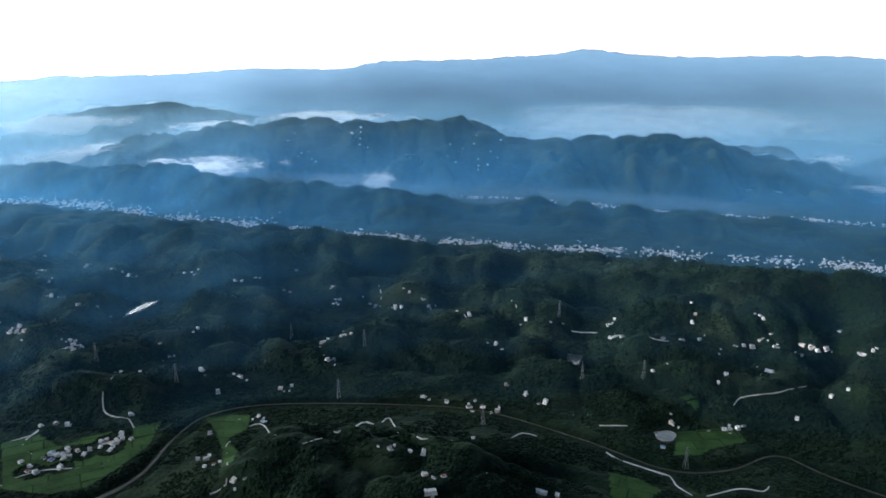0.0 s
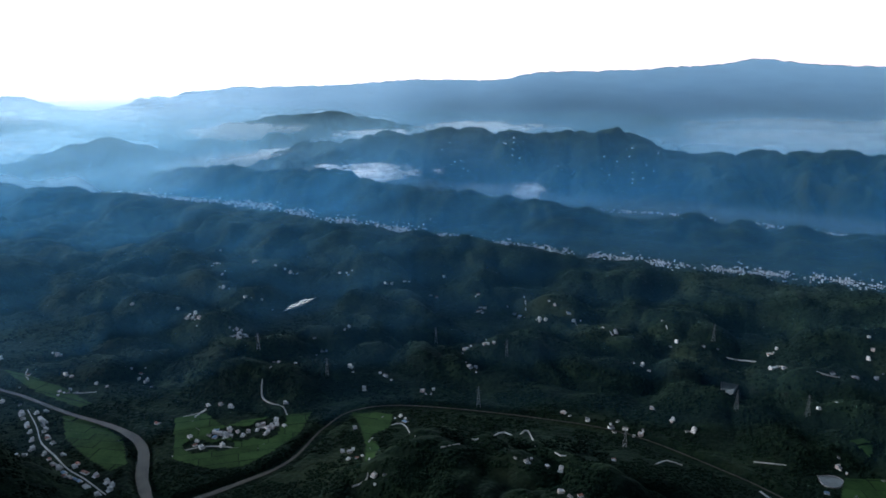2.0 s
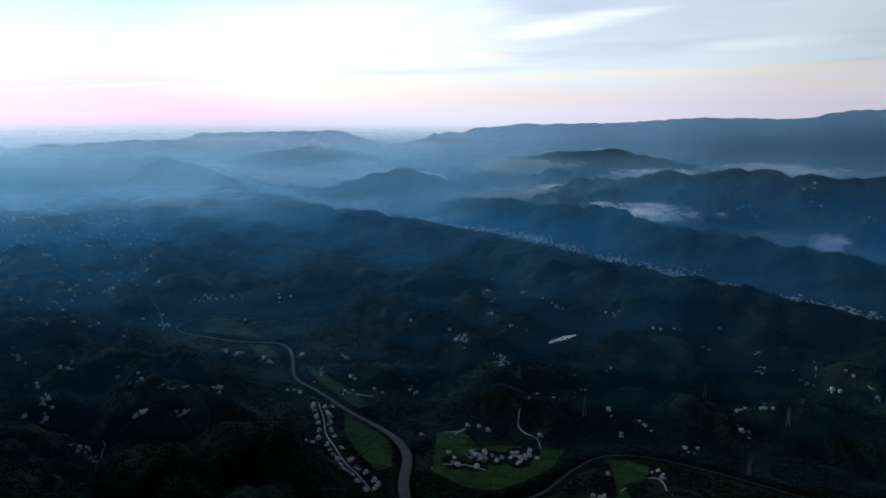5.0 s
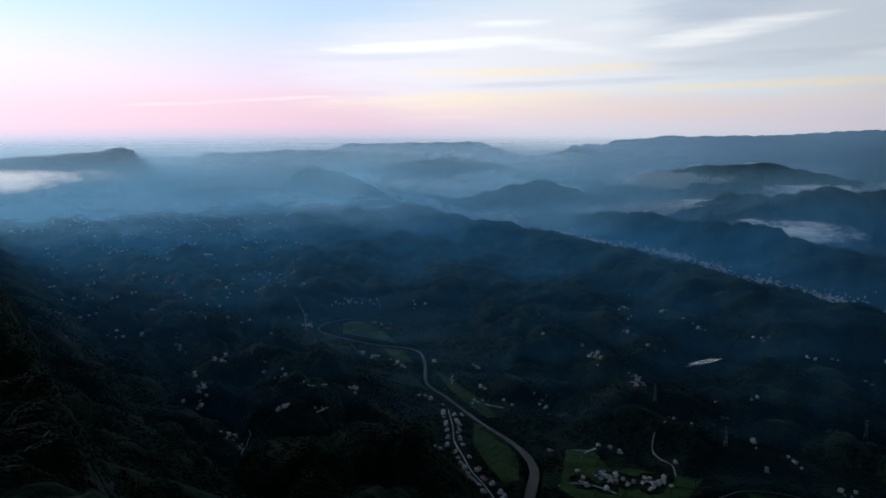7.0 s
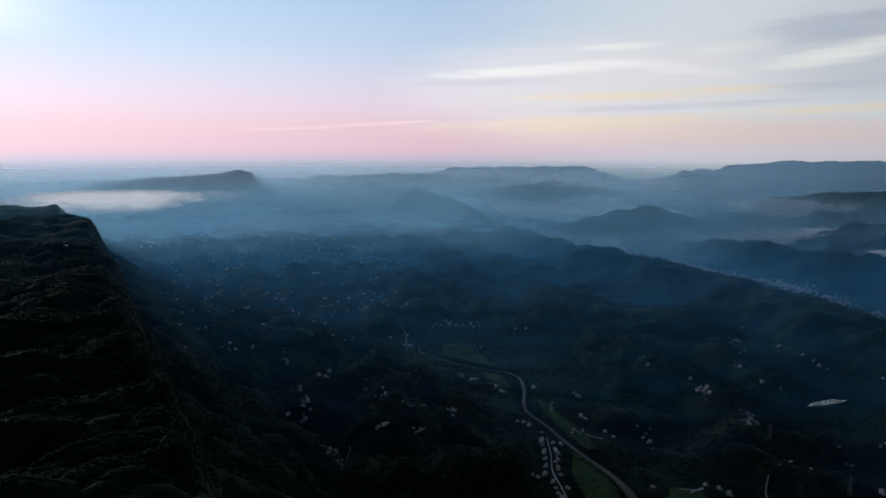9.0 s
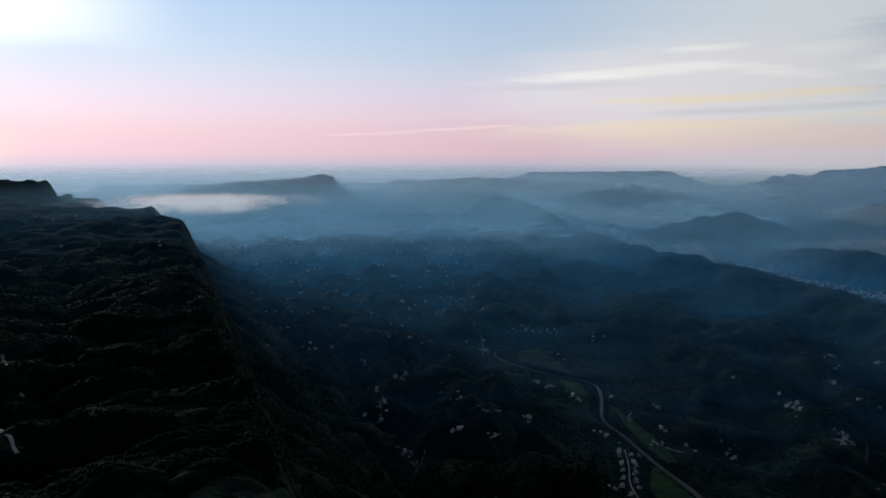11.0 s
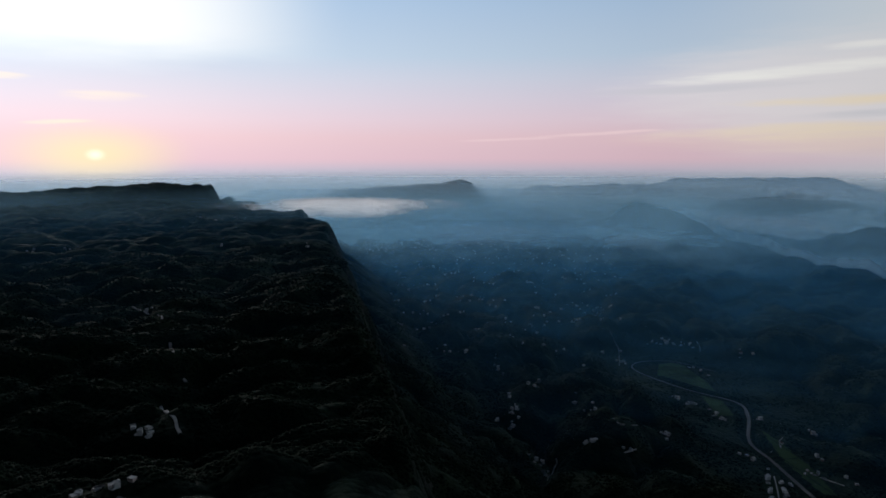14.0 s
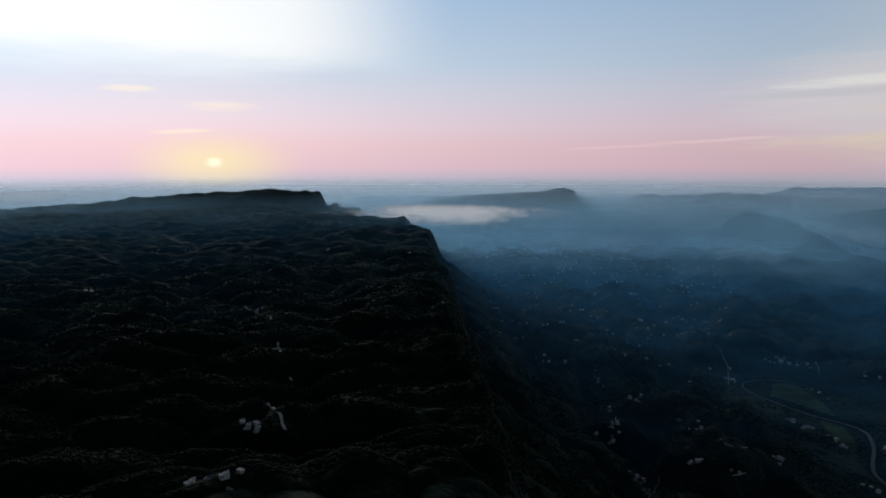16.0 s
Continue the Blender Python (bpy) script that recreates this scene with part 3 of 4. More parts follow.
def smooth_line(points, every):
    """Points along a smooth curve through the given ones."""
    p = [np.array(q, float) for q in points]
    p = [2 * p[0] - p[1]] + p + [2 * p[-1] - p[-2]]
    out = []
    for a, b, c, d in zip(p, p[1:], p[2:], p[3:]):
        m = max(2, int(np.linalg.norm(c - b) / every))
        for k in range(m):
            t = k / m
            out.append(0.5 * (2 * b + (c - a) * t + (2 * a - 5 * b + 4 * c - d) * t * t + (3 * b - a - 3 * c + d) * t ** 3))
    out.append(p[-2])
    return np.array(out)


def strip_mesh(name, points, widths, lift, mat, level=None, thick=1.2):
    """A ribbon laid on the ground, with sides."""
    pts = smooth_line(points, 6.0)
    d = np.gradient(pts, axis=0)
    side = np.stack([-d[:, 1], d[:, 0]], 1) / np.maximum(np.hypot(d[:, 0], d[:, 1]), 1e-6)[:, None]
    run = np.concatenate([[0], np.cumsum(np.hypot(*np.diff(pts, axis=0).T))])
    if len(widths) == len(points):
        at = [run[np.argmin(np.hypot(*(pts - np.array(q)).T))] for q in points]
    else:
        at = np.linspace(0, run[-1], len(widths))
    w = np.interp(run, at, widths)[:, None] / 2
    wav = 1 + 0.16 * bumps(pts[:, 0], pts[:, 1], 17, 41)[:, None]
    l, r = pts + side * w * wav, pts - side * w * wav
    if level is None:
        z = np.maximum(ground_height(*pts.T), np.maximum(ground_height(*l.T), ground_height(*r.T))) + lift
        z = np.convolve(np.pad(z, 2, "edge"), np.ones(5) / 5, "valid")
    else:
        z = level(pts)
    v, f = [], []
    for k in range(len(pts)):
        v += [(*l[k], z[k]), (*r[k], z[k]), (*l[k], z[k] - thick), (*r[k], z[k] - thick)]
    for k in range(len(pts) - 1):
        a, b = 4 * k, 4 * k + 4
        f += [(a, a + 1, b + 1, b), (a + 2, a, b, b + 2), (a + 1, a + 3, b + 3, b + 1)]
    return mesh_from(name, v, f, mat)


# ---- materials of the things ----
def plain(name, dark, light, scale, rough=0.8, bump=0.2, metal=0.0, vary=0.25, gloss=0.5):
    m, n = material(name)
    coord = n.add("ShaderNodeTexCoord").outputs["Object"]
    big, small = n.noise(coord, scale, 4.0), n.noise(coord, scale * 9, 3.0)
    mixf = n.math("ADD", n.math("MULTIPLY", big, 0.65), n.math("MULTIPLY", small, 0.35))
    colour = n.ramp(mixf, ((0.34, dark), (0.58, light)))
    own = n.add("ShaderNodeObjectInfo").outputs["Random"]
    shade = n.smooth(own, 0.0, 1.0, 1.0 - vary, 1.0)
    colour = n.mix(1.0, colour, n.combine(shade, shade, shade), "MULTIPLY")
    finish(n, colour, rough, small, bump, 0.05, metal, gloss)
    return m


WHITE_WALL = plain("white_render", (0.66, 0.65, 0.63), (0.86, 0.85, 0.83), 0.35, 0.75)
PINK_WALL = plain("pinkish_tile_wall", (0.45, 0.36, 0.33), (0.70, 0.58, 0.54), 0.4, 0.6)
GREY_WALL = plain("bare_concrete_wall", (0.25, 0.25, 0.25), (0.45, 0.45, 0.44), 0.3, 0.9)
FLAT_ROOF = plain("concrete_roof", (0.46, 0.46, 0.47), (0.72, 0.71, 0.70), 0.3, 0.9)
GREY_TILE = plain("grey_roof_tile", (0.10, 0.10, 0.105), (0.22, 0.215, 0.21), 0.8, 0.8)
RED_TILE = plain("red_roof_tile", (0.20, 0.075, 0.055), (0.36, 0.15, 0.11), 0.8, 0.8)
BLUE_SHEET = plain("blue_sheet_roof", (0.10, 0.20, 0.33), (0.20, 0.33, 0.48), 0.5, 0.45)
GLASS = plain("dark_window_glass", (0.012, 0.016, 0.02), (0.03, 0.035, 0.04), 0.7, 0.12, 0.0)
WOOD = plain("weathered_door", (0.06, 0.04, 0.03), (0.14, 0.10, 0.07), 1.2, 0.7)
STEEL = plain("galvanised_steel", (0.22, 0.23, 0.24), (0.42, 0.43, 0.44), 0.6, 0.5, 0.1, 0.6)
LANE = plain("pale_concrete_lane", (0.32, 0.31, 0.29), (0.56, 0.54, 0.51), 0.05, 0.9)
PADDY = plain("green_paddy", (0.018, 0.050, 0.014), (0.042, 0.095, 0.026), 0.04, 0.9, 0.4, gloss=0.08)
DAM = plain("concrete_embankment", (0.16, 0.16, 0.15), (0.30, 0.29, 0.28), 0.06, 0.9)

water, n = material("river_water")
place = n.add("ShaderNodeNewGeometry").outputs["Position"]
finish(n, n.ramp(n.noise(place, 0.03, 3.0), ((0.35, (0.026, 0.026, 0.020)), (0.65, (0.050, 0.046, 0.034)))), 0.4, n.noise(place, 0.6, 3.0), 0.15, 0.2, gloss=0.13)

still_water, n = material("still_water")
place = n.add("ShaderNodeNewGeometry").outputs["Position"]
finish(n, n.ramp(n.noise(place, 0.05, 3.0), ((0.35, (0.05, 0.06, 0.055)), (0.65, (0.09, 0.10, 0.09)))), 0.08, n.noise(place, 0.8, 3.0), 0.04, 0.1)


# ---- river, ponds, fields and lanes ----
def river_level(pts):
    z = ground_height(*pts.T) + 3.6
    return np.convolve(np.pad(z, 6, "edge"), np.ones(13) / 13, "valid")


tagged(new("river", strip_mesh("river", RIVER, (2.5, 2.5, 2.5, 2.2, 2, 1.8, 1.8, 2, 2, 2, 2.5, 3.5, 5.5, 9, 12, 12, 8, 5.5, 4.5, 4.5, 5, 4.5, 3.5, 3, 2.5, 2, 2), 0, water, river_level, 0.4)),
       "narrow winding grey-brown river through the valley", "river", kind="structure")


def inside(px, py, poly):
    hit = np.zeros(np.shape(px), bool)
    for (x0, y0), (x1, y1) in zip(poly, poly[1:] + poly[:1]):
        cross = ((y0 > py) != (y1 > py)) & (px < (x1 - x0) * (py - y0) / ((y1 - y0) or 1e-9) + x0)
        hit ^= cross
    return hit


def build_pond(poly):
    loop = smooth_line(list(poly) + [poly[0]], 4.0)[:-1]
    z = float(np.mean(ground_height(*loop.T))) + 1.0
    bm = bmesh.new()
    bm.faces.new([bm.verts.new((x, y, z)) for x, y in loop])
    me = bpy.data.meshes.new("pond")
    bmesh.ops.triangulate(bm, faces=bm.faces[:])
    bm.to_mesh(me)
    bm.free()
    me.materials.append(still_water)
    pond = tagged(new("pond", me), "still grey pond between wooded knolls", "pond", kind="structure")
    bm = bmesh.new()
    c = loop.mean(0)
    ring = [[bm.verts.new((*(c + (p - c) * s), z + h)) for p in loop] for s, h in ((0.985, -0.5), (0.99, 0.5), (1.02, 0.5), (1.05, -3.0))]
    for a, b in zip(ring, ring[1:]):
        for k in range(len(loop)):
            bm.faces.new((a[k], a[(k + 1) % len(loop)], b[(k + 1) % len(loop)], b[k]))
    part("embankment", bm, DAM, pond, "pale concrete bank")


for poly in PONDS:
    build_pond(poly)


def build_field(poly):
    """Paddies laid out in strips, with low bunds between them."""
    p = np.array(poly, float)
    d = p[1] - p[0]
    ang = math.atan2(d[1], d[0])
    c, s = math.cos(ang), math.sin(ang)
    q = np.stack([p[:, 0] * c + p[:, 1] * s, -p[:, 0] * s + p[:, 1] * c], 1)
    lo, hi = q.min(0), q.max(0)
    field = tagged(new("field"), "bright green paddies on the flat valley floor", "field", kind="structure")
    rng = random.Random(int(abs(p[0, 0]) * 7))
    v0 = lo[1]
    while v0 < hi[1]:
        h = rng.uniform(13, 22)
        u0 = lo[0] - rng.uniform(0, 15)
        while u0 < hi[0]:
            w = rng.uniform(26, 55)
            n_u, n_v = max(2, int(w / 2.5)), max(2, int(h / 2.5))
            us, vs = np.meshgrid(np.linspace(u0 + 0.4, u0 + w - 0.4, n_u + 1), np.linspace(v0 + 0.35, v0 + h - 0.35, n_v + 1), indexing="ij")
            x, y = us * c - vs * s, us * s + vs * c
            ok = inside(x, y, list(poly))
            for hx, hy in HOUSES["hamlet"]:
                ok &= (x - hx) ** 2 + (y - hy) ** 2 > 130
            z = ground_height(x, y)
            z = 0.5 * z + 0.5 * z.mean() + 0.7
            z = np.maximum(z, ground_height(x, y) + 0.35)
            verts, faces, at = [], [], {}
            for i in range(n_u):
                for j in range(n_v):
                    ids = ((i, j), (i + 1, j), (i + 1, j + 1), (i, j + 1))
                    if all(ok[k] for k in ids):
                        f = []
                        for k in ids:
                            if k not in at:
                                at[k] = len(verts)
                                verts.append((x[k], y[k], z[k]))
                            f.append(at[k])
                        faces.append(f)
            if faces:
                ob = new("paddy", mesh_from("paddy", verts, faces, PADDY))
                ob.parent = field
            u0 += w
        v0 += h


for poly in FIELDS:
    build_field(poly)

for points in LANES:
    tagged(new("lane", strip_mesh("lane", points, (1.1, 1.6, 1.1) if points[0][1] > 200 else (2.2, 3.0, 2.2), 0.5 if points[0][1] > 200 else 1.0, LANE)), "pale concrete country lane winding over the hills", "lane", kind="structure")


# ---- houses ----
def add_windows(parent, x0, x1, y, storeys, count, storey=3.1, face=-1):
    for level in range(storeys):
        for k in range(count):
            x = x0 + (x1 - x0) * (k + 0.5) / count
            z = level * storey + 1.0
            window = part("window", box(x - 0.75, x + 0.75, y - 0.06, y + 0.06, z, z + 1.4), GLASS, parent)
            part("sill", box(x - 0.9, x + 0.9, y + face * 0.22 - 0.08, y + face * 0.22 + 0.08, z - 0.14, z - 0.02), FLAT_ROOF, window)


def flat_house(label, w, d, storeys, wall_mat, hut=True):
    h = storeys * 3.1
    house = tagged(new("house"), label, "house")
    part("wall", box(-w / 2, w / 2, -d / 2, d / 2, -4.0, h), wall_mat, house)
    part("roof", box(-w / 2 - 0.35, w / 2 + 0.35, -d / 2 - 0.35, d / 2 + 0.35, h + 0.003, h + 0.22), FLAT_ROOF, house, "flat grey concrete roof")
    bm = bmesh.new()
    for a in ((-w / 2, w / 2, -d / 2, -d / 2 + 0.2), (-w / 2, w / 2, d / 2 - 0.2, d / 2), (-w / 2, -w / 2 + 0.2, -d / 2 + 0.2, d / 2 - 0.2), (w / 2 - 0.2, w / 2, -d / 2 + 0.2, d / 2 - 0.2)):
        add_box(bm, *a, h + 0.223, h + 1.1)
    part("parapet", bm, wall_mat, house)
    if hut:
        hut_part = part("stair_hut", box(-w / 2 + 0.6, -w / 2 + 3.6, d / 2 - 4.2, d / 2 - 0.6, h + 0.223, h + 2.9), wall_mat, house)
        part("hut_roof", box(-w / 2 + 0.3, -w / 2 + 3.9, d / 2 - 4.5, d / 2 - 0.3, h + 2.903, h + 3.05), FLAT_ROOF, hut_part)
    part("balcony", box(-w / 2 + 0.5, w / 2 - 0.5, -d / 2 - 1.2, -d / 2 - 0.003, 2.9, 3.1), FLAT_ROOF, house)
    part("yard", box(-w / 2 - 1.5, w / 2 + 1.5, -d / 2 - 4.5, -d / 2 - 0.003, -3.0, 0.1), FLAT_ROOF, house, "grey concrete yard")
    part("door", box(-0.9, 0.9, -d / 2 - 0.05, -d / 2 + 0.05, 0.0, 2.3), WOOD, house)
    add_windows(house, -w / 2, -1.2, -d / 2, storeys, 1)
    add_windows(house, 1.2, w / 2, -d / 2, storeys, 1)
    add_windows(house, -w / 2, w / 2, d / 2, storeys, 2, face=1)
    return house


def gable_house(label, w, d, storeys, wall_mat, roof_mat, slope=0.5):
    h = storeys * 2.9
    house = tagged(new("house"), label, "house")
    bm = box(-w / 2, w / 2, -d / 2, d / 2, -4.0, h)
    top = [v for v in bm.verts if v.co.z > 0]
    for x in (-w / 2, w / 2):
        a, b = [v for v in top if abs(v.co.x - x) < 0.01]
        peak = bm.verts.new((x, 0, h + d / 2 * slope - 0.03))
        bm.faces.new((a, b, peak))
    part("wall", bm, wall_mat, house)
    rise = d / 2 * slope
    for side in (-1, 1):
        bm = bmesh.new()
        e = 0.7
        pts = [(-w / 2 - e, 0, h + rise), (w / 2 + e, 0, h + rise), (w / 2 + e, side * (d / 2 + e), h - e * slope), (-w / 2 - e, side * (d / 2 + e), h - e * slope)]
        lower = [bm.verts.new(p) for p in pts]
        upper = [bm.verts.new((p[0], p[1], p[2] + 0.2)) for p in pts]
        bm.faces.new(lower)
        bm.faces.new(upper)
        for k in range(4):
            bm.faces.new((lower[k], lower[(k + 1) % 4], upper[(k + 1) % 4], upper[k]))
        bmesh.ops.recalc_face_normals(bm, faces=bm.faces[:])
        part("roof", bm, roof_mat, house)
    part("ridge_cap", box(-w / 2 - 0.7, w / 2 + 0.7, -0.18, 0.18, h + rise + 0.12, h + rise + 0.38), roof_mat, house)
    part("yard", box(-w / 2 - 0.5, w / 2 + 0.5, -d / 2 - 4.0, -d / 2 - 0.003, -3.0, 0.1), FLAT_ROOF, house, "grey concrete yard")
    part("door", box(-0.7, 0.7, -d / 2 - 0.05, -d / 2 + 0.05, 0, 2.2), WOOD, house)
    add_windows(house, -w / 2, -1.0, -d / 2, storeys, 1, 2.9)
    add_windows(house, 1.0, w / 2, -d / 2, storeys, 1, 2.9)
    return house


KINDS = [
    (flat_house, ("white two-storey village house with flat concrete roof", 11, 9, 2, WHITE_WALL), 4),
    (flat_house, ("white three-storey village house with roof parapet", 10, 9.5, 3, WHITE_WALL), 3),
    (flat_house, ("pinkish tiled two-storey house with flat roof", 12, 9, 2, PINK_WALL), 3),
    (gable_house, ("low farmhouse with grey tiled gable roof", 14, 7.5, 1, WHITE_WALL, GREY_TILE), 2),
    (gable_house, ("whitewashed farmhouse with red tiled gable roof", 12, 8, 1, WHITE_WALL, RED_TILE), 2),
    (gable_house, ("concrete farm building with blue sheet roof", 13, 8, 1, GREY_WALL, BLUE_SHEET, 0.3), 1),
    (flat_house, ("long white two-storey row of dwellings", 24, 9, 2, WHITE_WALL), 1),
]
SEED_HOUSES = {}
PLACED = []


def put_house(kind, x, y, turn, size, group):
    z = float(ground_height(x, y)) + 0.3
    m = pose(x, y, z, 0, 0, turn) @ Matrix.Diagonal((size, size, size * 0.8, 1))
    if kind not in SEED_HOUSES:
        make, args, _ = KINDS[kind]
        ob = make(*args)
        ob.matrix_basis = m
        SEED_HOUSES[kind] = ob
    else:
        ob = copy_thing(SEED_HOUSES[kind], pose(x, y, z, 0, 0, turn))
        ob.matrix_basis = m
    ob["group"] = group
    PLACED.append((x, y))


def pick(rng):
    return rng.choices(range(len(KINDS)), [k[2] for k in KINDS])[0]


rng = random.Random(4)
for name, spots in HOUSES.items():
    for x, y in spots:
        put_house(pick(rng), x, y, rng.uniform(-35, 35) + rng.choice((0, 0, 90, 180)), rng.uniform(0.31, 0.47), "scattered houses in the valley" if name != "plateau" else "houses on the plateau")


def line_houses(points, count, spread, group, rng, size=(0.8, 1.05), gap=9.0):
    pts = smooth_line(points, 5.0)
    made = 0
    for _ in range(count * 6):
        if made == count:
            break
        k = min(len(pts) - 2, int(rng.random() * (len(pts) - 1)))
        d = pts[k + 1] - pts[k]
        d = d / max(np.linalg.norm(d), 1e-6)
        off = rng.gauss(0, spread)
        if abs(off) < 6:
            off = math.copysign(6 + 2 * rng.random(), off)
        x, y = float(pts[k][0] - d[1] * off), float(pts[k][1] + d[0] * off)
        if any((x - a) ** 2 + (y - b) ** 2 < gap * gap for a, b in PLACED[-260:]):
            continue
        put_house(pick(rng), x, y, math.degrees(math.atan2(d[1], d[0])) + rng.choice((0, 180)) + rng.uniform(-6, 6), rng.uniform(*size), group)
        made += 1


line_houses(LANES[19], 40, 8, "houses along the village street", rng, (0.34, 0.46), 4.5)


# more roofs in the two clumps of the hamlet
for cx, cy, count in ((-416, 658, 11), (-374, 686, 12), (-440, 632, 3)):
    for _ in range(count):
        a, d = rng.uniform(0, 6.28), 4 + 15 * rng.random()
        x, y = cx + d * math.cos(a), cy + 0.7 * d * math.sin(a)
        if all((x - px) ** 2 + (y - py) ** 2 > 22 for px, py in PLACED):
            put_house(pick(rng), x, y, rng.uniform(-30, 30) + rng.choice((0, 90)), rng.uniform(0.32, 0.46), "scattered houses in the valley")


# sheds and outbuildings beside the scattered houses
YARD_SPOTS = [(x + rng.gauss(0, 9), y + rng.gauss(0, 6), rng.uniform(0, 180), rng.uniform(0.2, 0.4), rng.choice((0, 0, 2, 3, 3, 4))) for name in HOUSES if name != "hamlet" for x, y in HOUSES[name] for _ in range(rng.choice((0, 1, 1, 2, 3)))]


# far houses, too small to tell apart, joined village by village
def simple_house(kind, m, verts, faces, mats):
    make, args, _ = KINDS[kind]
    w, d = args[1], args[2]
    h = args[3] * 3.0
    start = len(verts)
    pts = [(-w / 2, -d / 2, -3), (w / 2, -d / 2, -3), (w / 2, d / 2, -3), (-w / 2, d / 2, -3), (-w / 2, -d / 2, h), (w / 2, -d / 2, h), (w / 2, d / 2, h), (-w / 2, d / 2, h)]
    gable = make is gable_house
    e = 0.6
    peak = h + (d * 0.25 if gable else 0.25)
    depth = 0.0 if gable else d / 2 + e
    pts += [(-w / 2 - e, -d / 2 - e, h), (w / 2 + e, -d / 2 - e, h), (w / 2 + e, d / 2 + e, h), (-w / 2 - e, d / 2 + e, h)]
    pts += [(-w / 2 - e, -depth, peak), (w / 2 + e, -depth, peak), (w / 2 + e, depth + 0.01, peak), (-w / 2 - e, depth + 0.01, peak)]
    for f in ((0, 1, 5, 4), (1, 2, 6, 5), (2, 3, 7, 6), (3, 0, 4, 7)):
        faces.append([start + k for k in f])
        mats.append(1 if args[4] is PINK_WALL else 0)
    roof = 3 if gable else 2
    for f in ((8, 9, 13, 12), (9, 10, 14, 13), (10, 11, 15, 14), (11, 8, 12, 15), (12, 13, 14, 15)):
        faces.append([start + k for k in f])
        mats.append(roof)
    count = len(pts)
    for level in range(args[3]):
        for k in range(3):
            x, z = -w / 2 + w * (k + 0.5) / 3, level * 3.0 + 0.9
            for y in (-d / 2 - 0.05, d / 2 + 0.05):
                faces.append([start + count + q for q in range(4)])
                mats.append(4)
                pts += [(x - 0.8, y, z), (x + 0.8, y, z), (x + 0.8, y, z + 1.4), (x - 0.8, y, z + 1.4)]
                count += 4
    verts.extend([tuple(m @ Vector(p)) for p in pts])


def join_village(name, label, spots):
    verts, faces, mats = [], [], []
    levels = ground_height([p[0] for p in spots], [p[1] for p in spots]) + 0.3
    for z, (x, y, turn, size, kind) in zip(levels.tolist(), spots):
        simple_house(kind, pose(x, y, z, 0, 0, turn) @ Matrix.Diagonal((size, size, size * 0.8, 1)), verts, faces, mats)
        PLACED.append((x, y))
    me = mesh_from(name, verts, faces)
    for mat in (WHITE_WALL, PINK_WALL, FLAT_ROOF, GREY_TILE, GLASS):
        me.materials.append(mat)
    me.polygons.foreach_set("material_index", mats)
    tagged(new(name, me), label, "village", kind="stuff")


def street_spots(points, count, spread, rng, size, lumps, shift=0.0):
    pts = smooth_line(points, 5.0)
    out = []
    while len(out) < count:
        k = int(rng.random() * (len(pts) - 1))
        if rng.random() > 0.55 + 0.8 * float(bumps(k * 5.0, 1.0, 130, lumps)) + 0.5 * float(bumps(k * 5.0, 9.0, 45, lumps)):
            continue
        d = pts[k + 1] - pts[k]
        d = d / max(np.linalg.norm(d), 1e-6)
        off = rng.gauss(shift, spread)
        out.append((float(pts[k][0] - d[1] * off), float(pts[k][1] + d[0] * off), math.degrees(math.atan2(d[1], d[0])) + rng.choice((0, 90, 180)) + rng.uniform(-8, 8), rng.uniform(*size), pick(rng)))
    return out


join_village("town", "long pale town of small houses between two ridges", street_spots(TOWN, 2500, 20, rng, (0.22, 0.40), 61, -10))
join_village("outbuildings", "small pale sheds beside the scattered farmhouses", YARD_SPOTS)
join_village("far_town", "pale houses strung along the misty valley behind the ridge", street_spots(BACK_TOWN, 520, 11, rng, (0.28, 0.5), 62))
# hamlets strewn over the western valley
spots = []
for _ in range(190):
    along_valley, across = rng.uniform(1150, 3300), rng.uniform(0.10, 1.02)
    cx, cy = -along_valley, along_valley * 0.13 + 100 + across * (0.42 * along_valley)
    for _ in range(rng.randint(1, 6)):
        x, y = cx + rng.gauss(0, 26), cy + rng.gauss(0, 12)
        if y > float(cliff_line(np.array(x))) + 110:
            spots.append((x, y, rng.uniform(0, 180), rng.uniform(0.30, 0.52), pick(rng)))
join_village("hamlets", "pale scattered hamlets on the hazy western valley floor", spots)
# farms on the far slopes of the twin-peaked ridge
spots = []
for cx, cy in ((-330, 2560), (-120, 2480), (90, 2430), (-560, 2520), (30, 2500)):
    for _ in range(7):
        spots.append((cx + rng.gauss(0, 40), cy + rng.gauss(0, 30), rng.uniform(0, 180), rng.uniform(0.34, 0.6), pick(rng)))
join_village("hill_farms", "pale farms high on the twin-peaked ridge", spots)


